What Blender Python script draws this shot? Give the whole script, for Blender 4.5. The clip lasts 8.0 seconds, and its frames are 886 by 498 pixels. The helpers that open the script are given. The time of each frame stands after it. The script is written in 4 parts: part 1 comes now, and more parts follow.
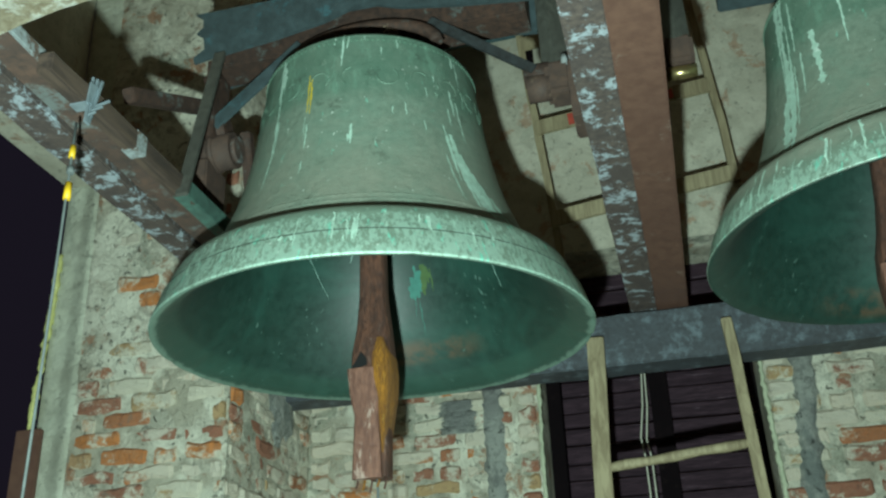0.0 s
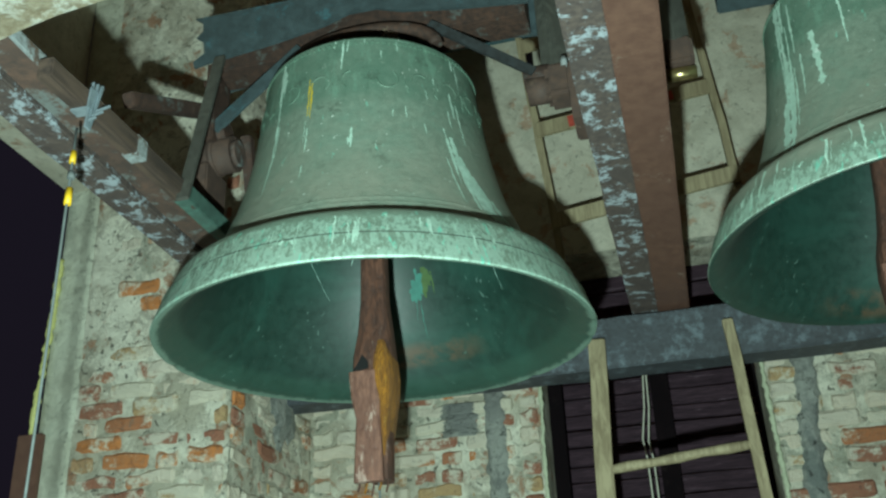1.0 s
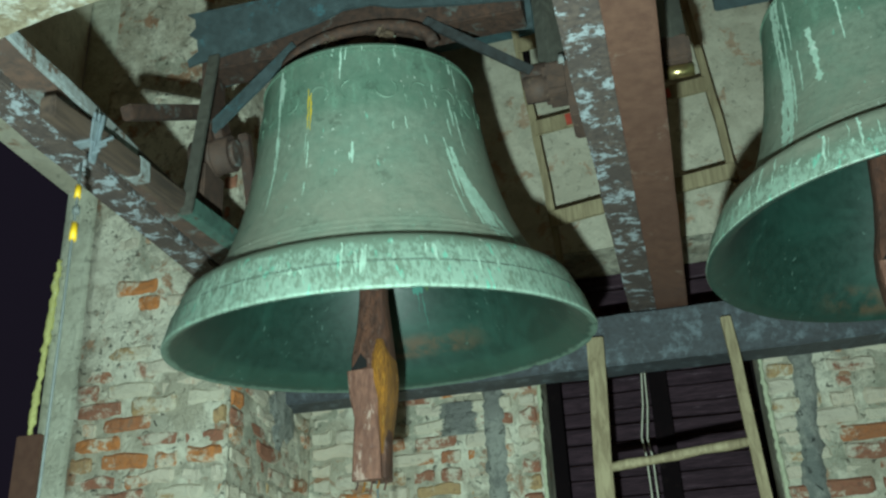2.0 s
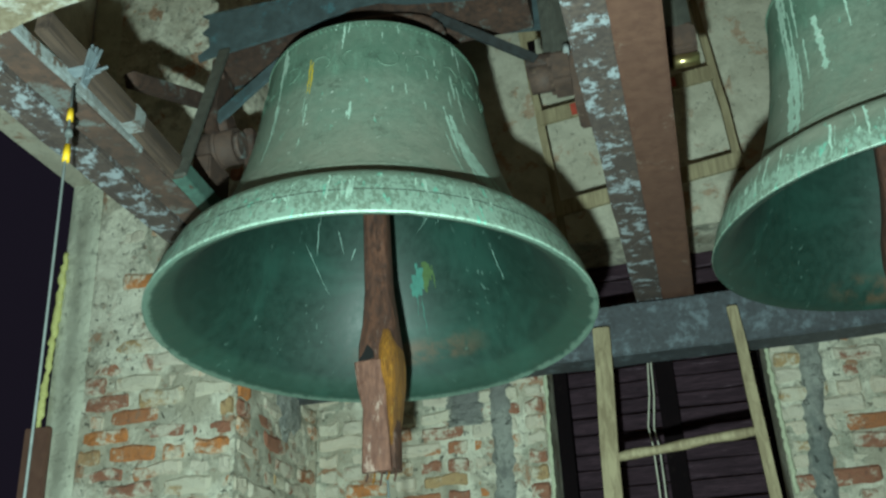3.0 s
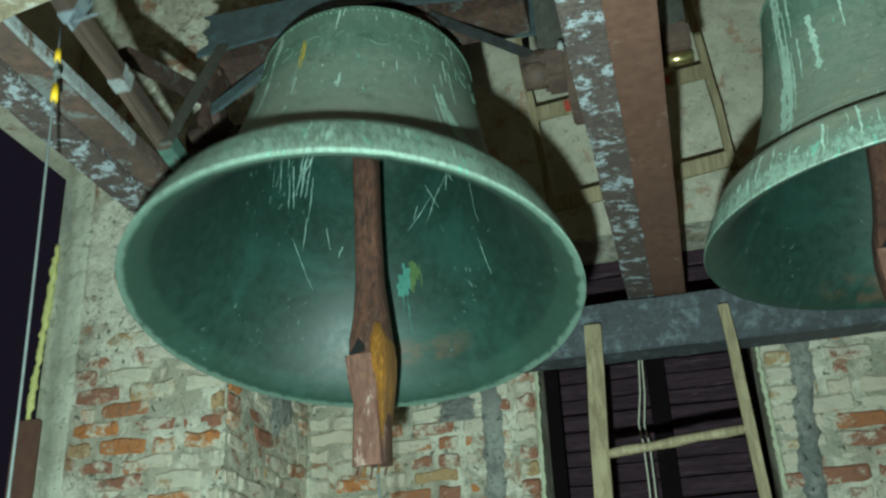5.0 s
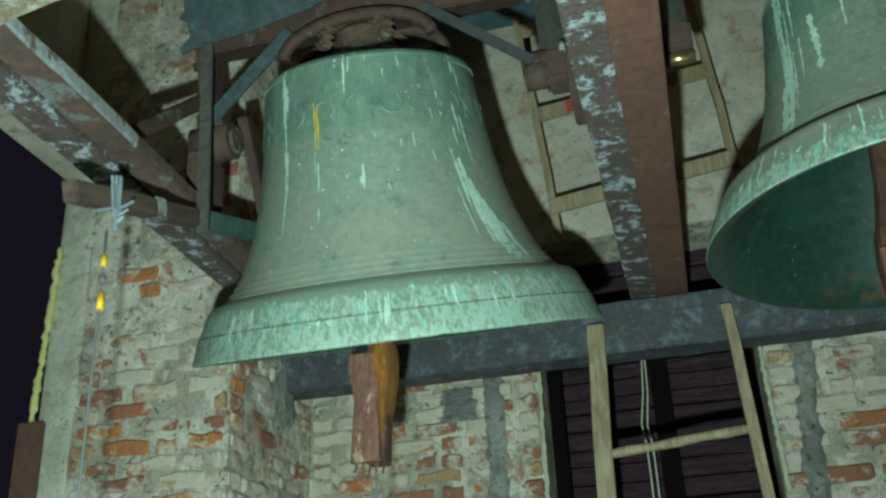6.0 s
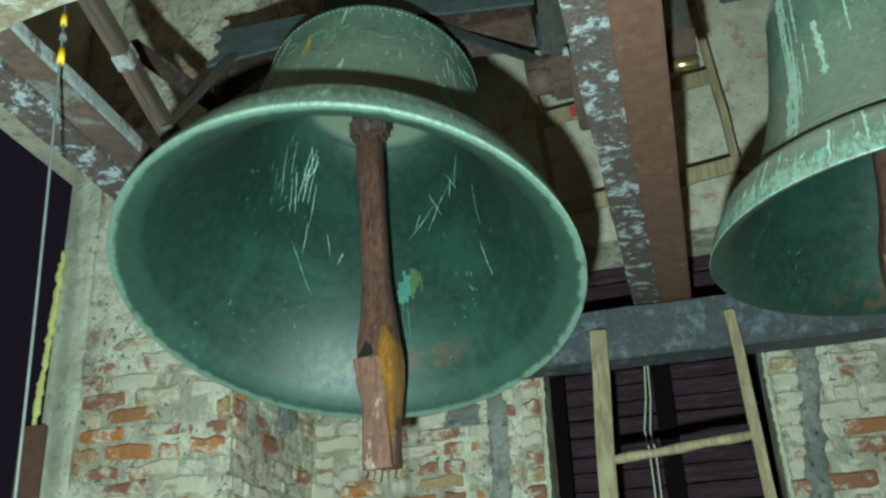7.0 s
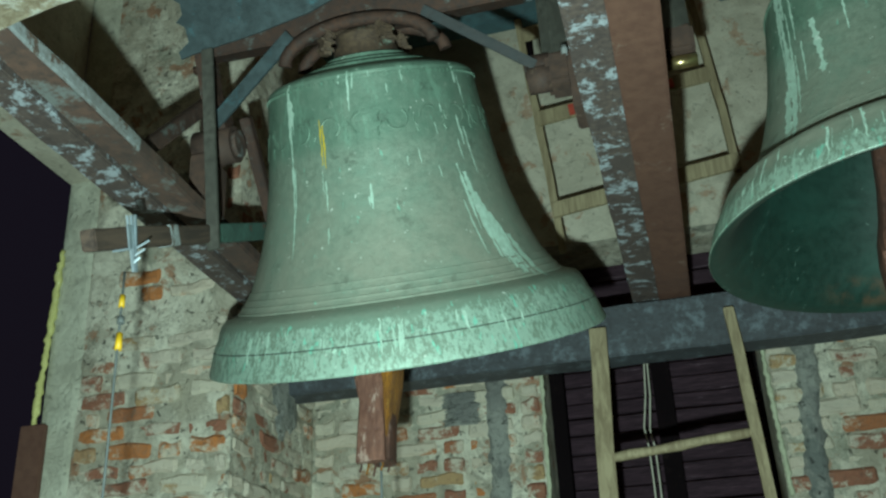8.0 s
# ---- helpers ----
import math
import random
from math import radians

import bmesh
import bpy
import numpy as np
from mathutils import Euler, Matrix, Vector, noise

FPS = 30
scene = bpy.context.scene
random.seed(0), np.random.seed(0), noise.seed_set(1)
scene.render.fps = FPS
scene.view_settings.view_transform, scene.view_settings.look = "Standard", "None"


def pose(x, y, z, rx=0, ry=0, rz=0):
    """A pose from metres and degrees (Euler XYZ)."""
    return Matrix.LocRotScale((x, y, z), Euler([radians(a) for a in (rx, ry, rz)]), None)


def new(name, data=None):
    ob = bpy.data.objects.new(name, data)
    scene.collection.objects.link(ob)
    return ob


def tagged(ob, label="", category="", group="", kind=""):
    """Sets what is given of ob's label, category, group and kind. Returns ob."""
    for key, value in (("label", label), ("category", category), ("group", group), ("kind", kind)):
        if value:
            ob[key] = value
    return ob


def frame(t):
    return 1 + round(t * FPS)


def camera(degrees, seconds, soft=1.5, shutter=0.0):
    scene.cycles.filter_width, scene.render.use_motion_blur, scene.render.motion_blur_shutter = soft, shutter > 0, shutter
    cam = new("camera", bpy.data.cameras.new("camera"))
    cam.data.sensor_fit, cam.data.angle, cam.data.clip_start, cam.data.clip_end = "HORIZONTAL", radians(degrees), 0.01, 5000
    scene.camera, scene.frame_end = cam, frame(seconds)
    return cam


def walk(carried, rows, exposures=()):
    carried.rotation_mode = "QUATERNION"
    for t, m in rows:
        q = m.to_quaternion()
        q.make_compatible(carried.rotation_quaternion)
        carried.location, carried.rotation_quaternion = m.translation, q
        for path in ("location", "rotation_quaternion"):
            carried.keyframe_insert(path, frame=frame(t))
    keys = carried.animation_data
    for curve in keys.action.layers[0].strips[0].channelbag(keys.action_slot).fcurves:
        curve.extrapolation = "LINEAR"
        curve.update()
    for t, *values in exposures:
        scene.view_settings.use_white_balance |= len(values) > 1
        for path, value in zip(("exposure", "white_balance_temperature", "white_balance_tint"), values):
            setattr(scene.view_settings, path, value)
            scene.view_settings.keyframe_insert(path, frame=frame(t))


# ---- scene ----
# A brick belfry at night: one bronze bell is swung by a rope and lever, another hangs still.
cam = camera(47.85, 8.0, soft=2.4, shutter=0.5)
walk(cam, [
    (0.0, pose(0, 0, 1.6, 115.201, 2.096, 13.921)),
    (0.5, pose(0, 0, 1.6, 115.418, 2.157, 14.036)),
    (1.0, pose(0, 0, 1.6, 115.362, 2.338, 14.085)),
    (1.5, pose(0, 0, 1.6, 115.284, 2.645, 14.025)),
    (2.8, pose(0, 0, 1.6, 115.309, 2.603, 14.353)),
    (3.0, pose(0, 0, 1.6, 114.787, 2.766, 14.528)),
    (3.5, pose(0, 0, 1.6, 113.893, 2.363, 14.585)),
    (4.0, pose(0, 0, 1.6, 113.962, 2.445, 14.180)),
    (4.5, pose(0, 0, 1.6, 114.436, 2.417, 13.841)),
    (6.0, pose(0, 0, 1.6, 114.559, 2.597, 14.120)),
    (6.5, pose(0, 0, 1.6, 114.547, 2.366, 14.223)),
    (7.0, pose(0, 0, 1.6, 114.845, 2.335, 14.198)),
    (7.5, pose(0, 0, 1.6, 114.861, 2.408, 14.178)),
    (8.0, pose(0, 0, 1.6, 114.755, 2.532, 14.235)),
], exposures=[(0.0, 0.0), (1.5, 0.0), (3.0, 0.0), (3.5, -0.03), (4.0, -0.30), (4.5, -0.20), (5.1, -0.02), (5.6, -0.20), (6.0, -0.33), (6.5, -0.30), (7.0, 0.10), (7.5, 0.14), (8.0, -0.33)])

# ---- light: a work lamp beside the camera, night sky outside ----
world = bpy.data.worlds.new("night")
scene.world = world
world.use_nodes = True
world.node_tree.nodes["Background"].inputs[0].default_value = (0.0125, 0.0105, 0.018, 1)
world.node_tree.nodes["Background"].inputs[1].default_value = 0.7


def work_lamp(at, target, watts, radius, spread, tint):
    data = bpy.data.lights.new("work_lamp", "SPOT")
    data.energy, data.shadow_soft_size, data.color = watts, radius, tint
    data.spot_size, data.spot_blend = radians(spread), 1.0
    ob = new("work_lamp", data)
    ob.location = at
    ob.rotation_euler = (Vector(target) - Vector(at)).to_track_quat("-Z", "Y").to_euler()
    return ob


work_lamp((-0.14, -0.02, 1.24), (-1.25, 3.0, 3.15), 725, 0.030, 140, (0.725, 1.0, 0.93))


# ---- materials ----
def nodes_of(name, rough=0.7, metal=0.0):
    m = bpy.data.materials.new(name)
    m.use_nodes = True
    t = m.node_tree
    b = t.nodes["Principled BSDF"]
    b.inputs["Roughness"].default_value = rough
    b.inputs["Metallic"].default_value = metal
    return m, t, b


def coords(t, kind, scale=(1, 1, 1)):
    tc = t.nodes.new("ShaderNodeTexCoord")
    mp = t.nodes.new("ShaderNodeMapping")
    mp.inputs["Scale"].default_value = scale
    if kind == "world":
        g = t.nodes.new("ShaderNodeNewGeometry")
        t.links.new(g.outputs["Position"], mp.inputs["Vector"])
    else:
        t.links.new(tc.outputs[kind], mp.inputs["Vector"])
    return mp.outputs["Vector"]


def grain(t, vec, scale, detail=6.0, rough=0.6, dist=0.0):
    n = t.nodes.new("ShaderNodeTexNoise")
    n.inputs["Scale"].default_value = scale
    n.inputs["Detail"].default_value = detail
    n.inputs["Roughness"].default_value = rough
    n.inputs["Distortion"].default_value = dist
    t.links.new(vec, n.inputs["Vector"])
    return n.outputs["Fac"]


def ramp(t, fac, lo, hi, a=0.0, b=1.0):
    r = t.nodes.new("ShaderNodeMapRange")
    r.interpolation_type = "SMOOTHSTEP"
    r.inputs["From Min"].default_value, r.inputs["From Max"].default_value = lo, hi
    r.inputs["To Min"].default_value, r.inputs["To Max"].default_value = a, b
    t.links.new(fac, r.inputs["Value"])
    return r.outputs["Result"]


def mix(t, fac, a, b):
    m = t.nodes.new("ShaderNodeMix")
    m.data_type = "RGBA"
    for sock, val in ((m.inputs[0], fac), (m.inputs[6], a), (m.inputs[7], b)):
        if isinstance(val, (tuple, list)):
            sock.default_value = (*val, 1)
        elif isinstance(val, (int, float)):
            sock.default_value = val
        else:
            t.links.new(val, sock)
    return m.outputs[2]


def math2(t, op, a, b):
    m = t.nodes.new("ShaderNodeMath")
    m.operation = op
    for sock, val in zip(m.inputs, (a, b)):
        if isinstance(val, (int, float)):
            sock.default_value = val
        else:
            t.links.new(val, sock)
    return m.outputs[0]


def relief(t, b, height, strength=0.4, distance=0.01):
    n = t.nodes.new("ShaderNodeBump")
    n.inputs["Strength"].default_value = strength
    n.inputs["Distance"].default_value = distance
    t.links.new(height, n.inputs["Height"])
    t.links.new(n.outputs["Normal"], b.inputs["Normal"])


def blotchy(name, base, dark, pale, rough=0.75, metal=0.0, kind="world", scale=(1, 1, 1), size=6.0,
            pale_from=0.58, pale_to=0.68, bump=0.4, depth=0.006):
    """A worn surface: fine grain between two tones, and patches of a third."""
    m, t, b = nodes_of(name, rough, metal)
    v = coords(t, kind, scale)
    fine = grain(t, v, size * 5, 8, 0.7)
    wide = grain(t, v, size * 0.6, 5, 0.6, 0.2)
    patch = grain(t, v, size * 1.3, 9, 0.74, 0.15)
    c = mix(t, ramp(t, fine, 0.3, 0.7), dark, base)
    c = mix(t, ramp(t, wide, 0.35, 0.65, 0.0, 0.6), c, dark)
    c = mix(t, ramp(t, patch, pale_from, pale_to), c, pale)
    t.links.new(c, b.inputs["Base Color"])
    t.links.new(ramp(t, fine, 0.2, 0.8, max(rough - 0.15, 0.05), min(rough + 0.15, 1)), b.inputs["Roughness"])
    relief(t, b, math2(t, "ADD", fine, patch), bump, depth)
    return m


def bell_outside():
    m, t, b = nodes_of("weathered bronze", 0.52, 0.25)
    v = coords(t, "Object")
    drip_v = coords(t, "Object", (1, 1, 0.26))
    fine = grain(t, v, 45, 8, 0.7)
    wide = grain(t, v, 4.5, 6, 0.65, 0.5)
    sep = t.nodes.new("ShaderNodeSeparateXYZ")
    t.links.new(v, sep.inputs[0])
    z = sep.outputs["Z"]
    c = mix(t, ramp(t, fine, 0.3, 0.72), (0.195, 0.265, 0.205), (0.29, 0.37, 0.29))
    c = mix(t, ramp(t, wide, 0.40, 0.68, 0, 0.7), c, (0.185, 0.33, 0.255))
    # old verdigris washed down from the crown
    top = ramp(t, math2(t, "ADD", z, math2(t, "MULTIPLY", wide, 0.10)), -0.20, -0.12)
    scab = grain(t, v, 9, 8, 0.75, 0.2)
    c = mix(t, math2(t, "MULTIPLY", top, ramp(t, scab, 0.30, 0.62, 0.35, 0.9)), c, (0.135, 0.245, 0.180))
    c = mix(t, ramp(t, scab, 0.58, 0.66, 0, 0.6), c, (0.085, 0.12, 0.09))
    pit = grain(t, v, 17, 6, 0.7, 0.6)
    c = mix(t, ramp(t, pit, 0.62, 0.70, 0, 0.55), c, (0.33, 0.43, 0.34))
    c = mix(t, math2(t, "MULTIPLY", top, ramp(t, grain(t, coords(t, "Object", (1, 1, 0.3)), 13, 7, 0.7), 0.52, 0.64, 0, 0.55)), c, (0.25, 0.44, 0.33))
    c = mix(t, ramp(t, z, -0.70, -0.72, 0, 0.6), c, (0.235, 0.325, 0.25))
    # the engraved groove's shade, drawn as a thin dark ring
    line = math2(t, "MULTIPLY", ramp(t, z, -0.8055, -0.8040), ramp(t, z, -0.8000, -0.8015))
    # dusty grey lifts the flaring waist against grazing light; chipped rim with painted glint
    c = mix(t, math2(t, "MULTIPLY", math2(t, "MULTIPLY", ramp(t, z, -0.18, -0.60), ramp(t, z, -0.74, -0.68)), ramp(t, scab, 0.35, 0.65, 0.75, 0.35)), c, (0.37, 0.385, 0.305))
    c = mix(t, math2(t, "MULTIPLY", ramp(t, z, -0.868, -0.880), ramp(t, fine, 0.45, 0.65, 0, 0.6)), c, (0.44, 0.62, 0.51))
    # pale droppings and verdigris runs, thickest on the lip
    run = grain(t, drip_v, 48, 6, 0.68, 0.35)
    gate = grain(t, v, 3.4, 3, 0.5)
    lip = ramp(t, z, -0.70, -0.76)
    thr = math2(t, "ADD", math2(t, "MULTIPLY", lip, 0.17), math2(t, "MULTIPLY", gate, 0.16))
    wet = ramp(t, math2(t, "ADD", math2(t, "MULTIPLY", math2(t, "ADD", run, grain(t, coords(t, "Object", (1, 1, 0.5)), 95, 6, 0.7)), 0.5), thr), 0.69, 0.775)
    speck = ramp(t, grain(t, v, 60, 3, 0.5), 0.70, 0.74)
    c = mix(t, math2(t, "MULTIPLY", wet, 0.65), c, (0.44, 0.65, 0.53))
    vivid = ramp(t, math2(t, "ADD", grain(t, coords(t, "Object", (1, 1, 0.18)), 40, 4, 0.6, 0.3), math2(t, "MULTIPLY", lip, 0.07)), 0.67, 0.75)
    c = mix(t, math2(t, "MULTIPLY", vivid, 0.8), c, (0.24, 0.70, 0.53))
    c = mix(t, math2(t, "MULTIPLY", speck, 0.85), c, (0.70, 0.80, 0.70))
    c = mix(t, math2(t, "MULTIPLY", line, 0.85), c, (0.05, 0.06, 0.05))
    t.links.new(c, b.inputs["Base Color"])
    t.links.new(ramp(t, fine, 0.2, 0.8, 0.40, 0.66), b.inputs["Roughness"])
    relief(t, b, math2(t, "ADD", math2(t, "MULTIPLY", fine, 0.5), math2(t, "ADD", pit, scab)), 0.45, 0.006)
    return m


def bell_inside():
    m, t, b = nodes_of("green bronze with inside shade", 0.45, 0.12)
    v = coords(t, "Object")
    fine = grain(t, v, 30, 8, 0.7)
    wide = grain(t, v, 3.0, 5, 0.6, 0.6)
    # green tones set extra dark, so the hollow's shade is partly in the colour
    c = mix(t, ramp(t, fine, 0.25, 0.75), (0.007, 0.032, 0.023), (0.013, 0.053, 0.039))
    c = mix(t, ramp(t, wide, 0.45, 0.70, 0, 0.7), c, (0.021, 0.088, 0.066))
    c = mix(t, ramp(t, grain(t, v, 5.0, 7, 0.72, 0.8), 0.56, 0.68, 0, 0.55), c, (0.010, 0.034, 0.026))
    scratch = grain(t, coords(t, "Object", (1, 1, 0.35)), 22, 3, 0.5, 2.2)
    thin = math2(t, "MULTIPLY", ramp(t, scratch, 0.680, 0.695), ramp(t, grain(t, v, 2.2, 2), 0.50, 0.58))
    c = mix(t, math2(t, "MULTIPLY", thin, 0.35), c, (0.25, 0.42, 0.36))
    sep = t.nodes.new("ShaderNodeSeparateXYZ")
    t.links.new(v, sep.inputs[0])
    # paler lip band and dull crown disc
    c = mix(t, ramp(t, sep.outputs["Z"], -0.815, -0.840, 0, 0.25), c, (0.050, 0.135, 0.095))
    c = mix(t, ramp(t, math2(t, "ADD", sep.outputs["Z"], math2(t, "MULTIPLY", fine, 0.02)), -0.868, -0.876, 0, 0.45), c, (0.30, 0.46, 0.37))
    c = mix(t, ramp(t, sep.outputs["Z"], 0.030, 0.045, 0, 0.9), c, (0.17, 0.22, 0.16))
    # rust-brown scar where the clapper strikes
    ring = math2(t, "MULTIPLY", ramp(t, sep.outputs["Z"], -0.80, -0.775), ramp(t, sep.outputs["Z"], -0.70, -0.74))
    face = ramp(t, math2(t, "ABSOLUTE", sep.outputs["X"], 0), 0.30, 0.12)
    scar = math2(t, "MULTIPLY", math2(t, "MULTIPLY", ring, face), ramp(t, grain(t, v, 9, 6, 0.7), 0.42, 0.62))
    c = mix(t, math2(t, "MULTIPLY", scar, 0.7), c, (0.13, 0.075, 0.04))
    t.links.new(c, b.inputs["Base Color"])
    t.links.new(ramp(t, fine, 0.2, 0.8, 0.46, 0.60), b.inputs["Roughness"])
    b.inputs["Specular IOR Level"].default_value = 0.9
    relief(t, b, wide, 0.3, 0.01)
    return m


def brick_face():
    m, t, b = nodes_of("old brick", 0.9)
    v = coords(t, "world")
    info = t.nodes.new("ShaderNodeObjectInfo")
    rnd = info.outputs["Random"]
    fine = grain(t, v, 60, 8, 0.7)
    alt = math2(t, "FRACT", math2(t, "MULTIPLY", rnd, 7.31), 0.0)
    c = mix(t, ramp(t, rnd, 0.10, 0.45), (0.60, 0.215, 0.060), (0.34, 0.135, 0.085))
    c = mix(t, ramp(t, rnd, 0.80, 0.86), c, (0.50, 0.34, 0.17))
    c = mix(t, ramp(t, fine, 0.35, 0.75, 0, 0.6), c, (0.36, 0.20, 0.12))
    c = mix(t, ramp(t, grain(t, v, 24, 6, 0.7), 0.55, 0.68, 0, 0.6), c, (0.14, 0.075, 0.055))
    # whitewash left on most bricks, in patches
    wash = math2(t, "ADD", math2(t, "ADD", grain(t, v, 9, 9, 0.76, 0.3), math2(t, "MULTIPLY", alt, 0.28)), ramp(t, grain(t, v, 1.9, 4, 0.6, 0.5), 0.38, 0.62, -0.10, 0.14))
    c = mix(t, ramp(t, wash, 0.56, 0.68, 0, 0.84), c, (0.70, 0.67, 0.545))
    c = mix(t, ramp(t, grain(t, v, 16, 7, 0.75, 0.2), 0.58, 0.66, 0, 0.6), c, (0.20, 0.185, 0.15))
    t.links.new(c, b.inputs["Base Color"])
    relief(t, b, math2(t, "ADD", fine, grain(t, v, 18, 5)), 0.9, 0.014)
    return m


def plaster(name, pale, dirt, brickish=0.0, grime=1.0, rough_cast=0.022):
    m, t, b = nodes_of(name, 0.92)
    v = coords(t, "world")
    fine = grain(t, v, 55, 8, 0.72)
    wide = grain(t, v, 3.5, 7, 0.68, 0.6)
    mid = grain(t, v, 11, 7, 0.7, 0.5)
    c = mix(t, ramp(t, wide, 0.40, 0.60), dirt, pale)
    c = mix(t, ramp(t, mid, 0.50, 0.62, 0, 0.60 * grime), c, tuple(x * 0.60 for x in dirt))
    c = mix(t, ramp(t, grain(t, v, 21, 7, 0.75, 0.1), 0.58, 0.66, 0, 0.45 * grime), c, tuple(x * 0.42 for x in dirt))
    c = mix(t, ramp(t, fine, 0.55, 0.75, 0, 0.5), c, pale)
    patchy = ramp(t, grain(t, v, 2.3, 6, 0.7, 0.4), 0.55, 0.62, 0, 0.75 * grime)
    c = mix(t, patchy, c, tuple(x * k for x, k in zip(dirt, (0.74, 0.82, 0.82))))
    if brickish:
        c = mix(t, ramp(t, grain(t, v, 5.5, 7, 0.7, 0.3), 0.57, 0.64, 0, brickish), c, (0.38, 0.185, 0.10))
        c = mix(t, ramp(t, grain(t, v, 13, 7, 0.72, 0.4), 0.59, 0.66, 0, brickish * 0.7), c, (0.30, 0.17, 0.11))
    t.links.new(c, b.inputs["Base Color"])
    pit = ramp(t, grain(t, v, 30, 5, 0.65, 0.6), 0.60, 0.68, 0, 0.75 * grime)
    c = mix(t, pit, c, tuple(x * 0.30 for x in dirt))
    t.links.new(c, b.inputs["Base Color"])
    relief(t, b, math2(t, "SUBTRACT", math2(t, "ADD", math2(t, "MULTIPLY", fine, 0.6), mid), pit), 0.9, rough_cast)
    return m


def wood(name, pale, dark, along, rough=0.75):
    """along: 0, 1 or 2, the axis of the grain in the thing's own space."""
    m, t, b = nodes_of(name, rough)
    sc = [14.0, 14.0, 14.0]
    sc[along] = 0.9
    v = coords(t, "Object", sc)
    g = grain(t, v, 3.2, 8, 0.65, 0.8)
    k = grain(t, coords(t, "Object"), 7, 5, 0.6)
    c = mix(t, ramp(t, g, 0.33, 0.66), dark, pale)
    c = mix(t, ramp(t, k, 0.45, 0.75, 0, 0.5), c, dark)
    t.links.new(c, b.inputs["Base Color"])
    relief(t, b, g, 0.5, 0.005)
    return m


def plain(name, colour, rough=0.6, metal=0.0):
    m, t, b = nodes_of(name, rough, metal)
    f = grain(t, coords(t, "Object"), 30, 5)
    t.links.new(mix(t, ramp(t, f, 0.3, 0.7), tuple(x * 0.75 for x in colour), colour), b.inputs["Base Color"])
    return m


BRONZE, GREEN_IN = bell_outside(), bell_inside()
BRICK = brick_face()
MORTAR = plaster("lime mortar and whitewash", (0.76, 0.735, 0.60), (0.45, 0.415, 0.32), 0.85)
PLASTER = plaster("grey plaster", (0.58, 0.55, 0.44), (0.47, 0.44, 0.345), 0.6, 0.45, 0.007)
# for unseen closing walls, warm and light enough to bounce fill
BOUNCE_BRICK = plaster("warm brick for bounce light", (0.50, 0.27, 0.17), (0.36, 0.19, 0.12))
REVEAL = plaster("smooth cement", (0.64, 0.65, 0.52), (0.52, 0.52, 0.41), 0.0, 0.45)
RUST = blotchy("rusted steel", (0.15, 0.085, 0.06), (0.075, 0.05, 0.042), (0.22, 0.15, 0.11), 0.8, 0.2)
PEEL = blotchy("peeling blue-white paint on rust", (0.155, 0.115, 0.095), (0.075, 0.058, 0.055), (0.40, 0.455, 0.49), 0.75, 0.1, size=12, pale_from=0.515, pale_to=0.60)
BROWN = blotchy("dull red-brown paint", (0.155, 0.075, 0.05), (0.115, 0.055, 0.04), (0.20, 0.13, 0.10), 0.7, 0.0, size=5, pale_from=0.62, pale_to=0.68, bump=0.05, depth=0.001)
SLATE = blotchy("flaking slate-blue paint", (0.095, 0.112, 0.128), (0.05, 0.052, 0.058), (0.15, 0.185, 0.21), 0.65, 0.1, size=11, pale_from=0.50, pale_to=0.66)
TEAL = blotchy("dark teal steel paint", (0.085, 0.125, 0.135), (0.055, 0.075, 0.08), (0.075, 0.18, 0.21), 0.5, 0.2, kind="Object", size=4, pale_from=0.56, pale_to=0.66)
RUSTY = blotchy("rust with grey scale", (0.125, 0.064, 0.044), (0.05, 0.033, 0.028), (0.13, 0.14, 0.13), 0.75, 0.3, kind="Object", size=9, pale_from=0.56, pale_to=0.66)
GREYGREEN = blotchy("grey-green steel", (0.15, 0.15, 0.125), (0.09, 0.088, 0.076), (0.19, 0.13, 0.09), 0.6, 0.3, kind="Object", size=8, pale_from=0.62, pale_to=0.72)
CLAP = blotchy("rust-brown iron", (0.215, 0.088, 0.052), (0.06, 0.032, 0.026), (0.31, 0.20, 0.165), 0.6, 0.2, kind="Object", scale=(1, 1, 0.3), size=15, pale_from=0.57, pale_to=0.66, bump=0.9, depth=0.012)
LEATHER = blotchy("ochre leather wrap", (0.68, 0.28, 0.025), (0.14, 0.055, 0.015), (0.74, 0.42, 0.08), 0.6, 0.0, kind="Object", scale=(5, 5, 0.7), size=14, bump=0.9, depth=0.012)
STRIP = blotchy("worn reddish leather", (0.27, 0.125, 0.085), (0.12, 0.05, 0.035), (0.40, 0.28, 0.23), 0.6, 0.0, kind="Object", scale=(1, 1, 0.35), size=16, pale_from=0.57, pale_to=0.64, bump=0.8, depth=0.008)
STAYMAT = blotchy("dark grey-blue steel", (0.055, 0.066, 0.07), (0.035, 0.035, 0.035), (0.10, 0.065, 0.045), 0.6, 0.3, kind="Object", size=8, pale_from=0.56, pale_to=0.66)
LADDER = wood("weathered pine", (0.40, 0.335, 0.205), (0.23, 0.18, 0.105), 2)
LEVERWOOD = wood("lever timber", (0.12, 0.078, 0.056), (0.05, 0.034, 0.028), 1)
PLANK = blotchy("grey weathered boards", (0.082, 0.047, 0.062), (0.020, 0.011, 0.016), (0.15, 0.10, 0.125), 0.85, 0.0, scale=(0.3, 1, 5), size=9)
# near-black, also used as the shade of the door reveal
DARKWOOD = blotchy("near-black post and door reveal shade", (0.010, 0.006, 0.007), (0.006, 0.004, 0.005), (0.016, 0.011, 0.011), 0.95, 0.0, size=8)
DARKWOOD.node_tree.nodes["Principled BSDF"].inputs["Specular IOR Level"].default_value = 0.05
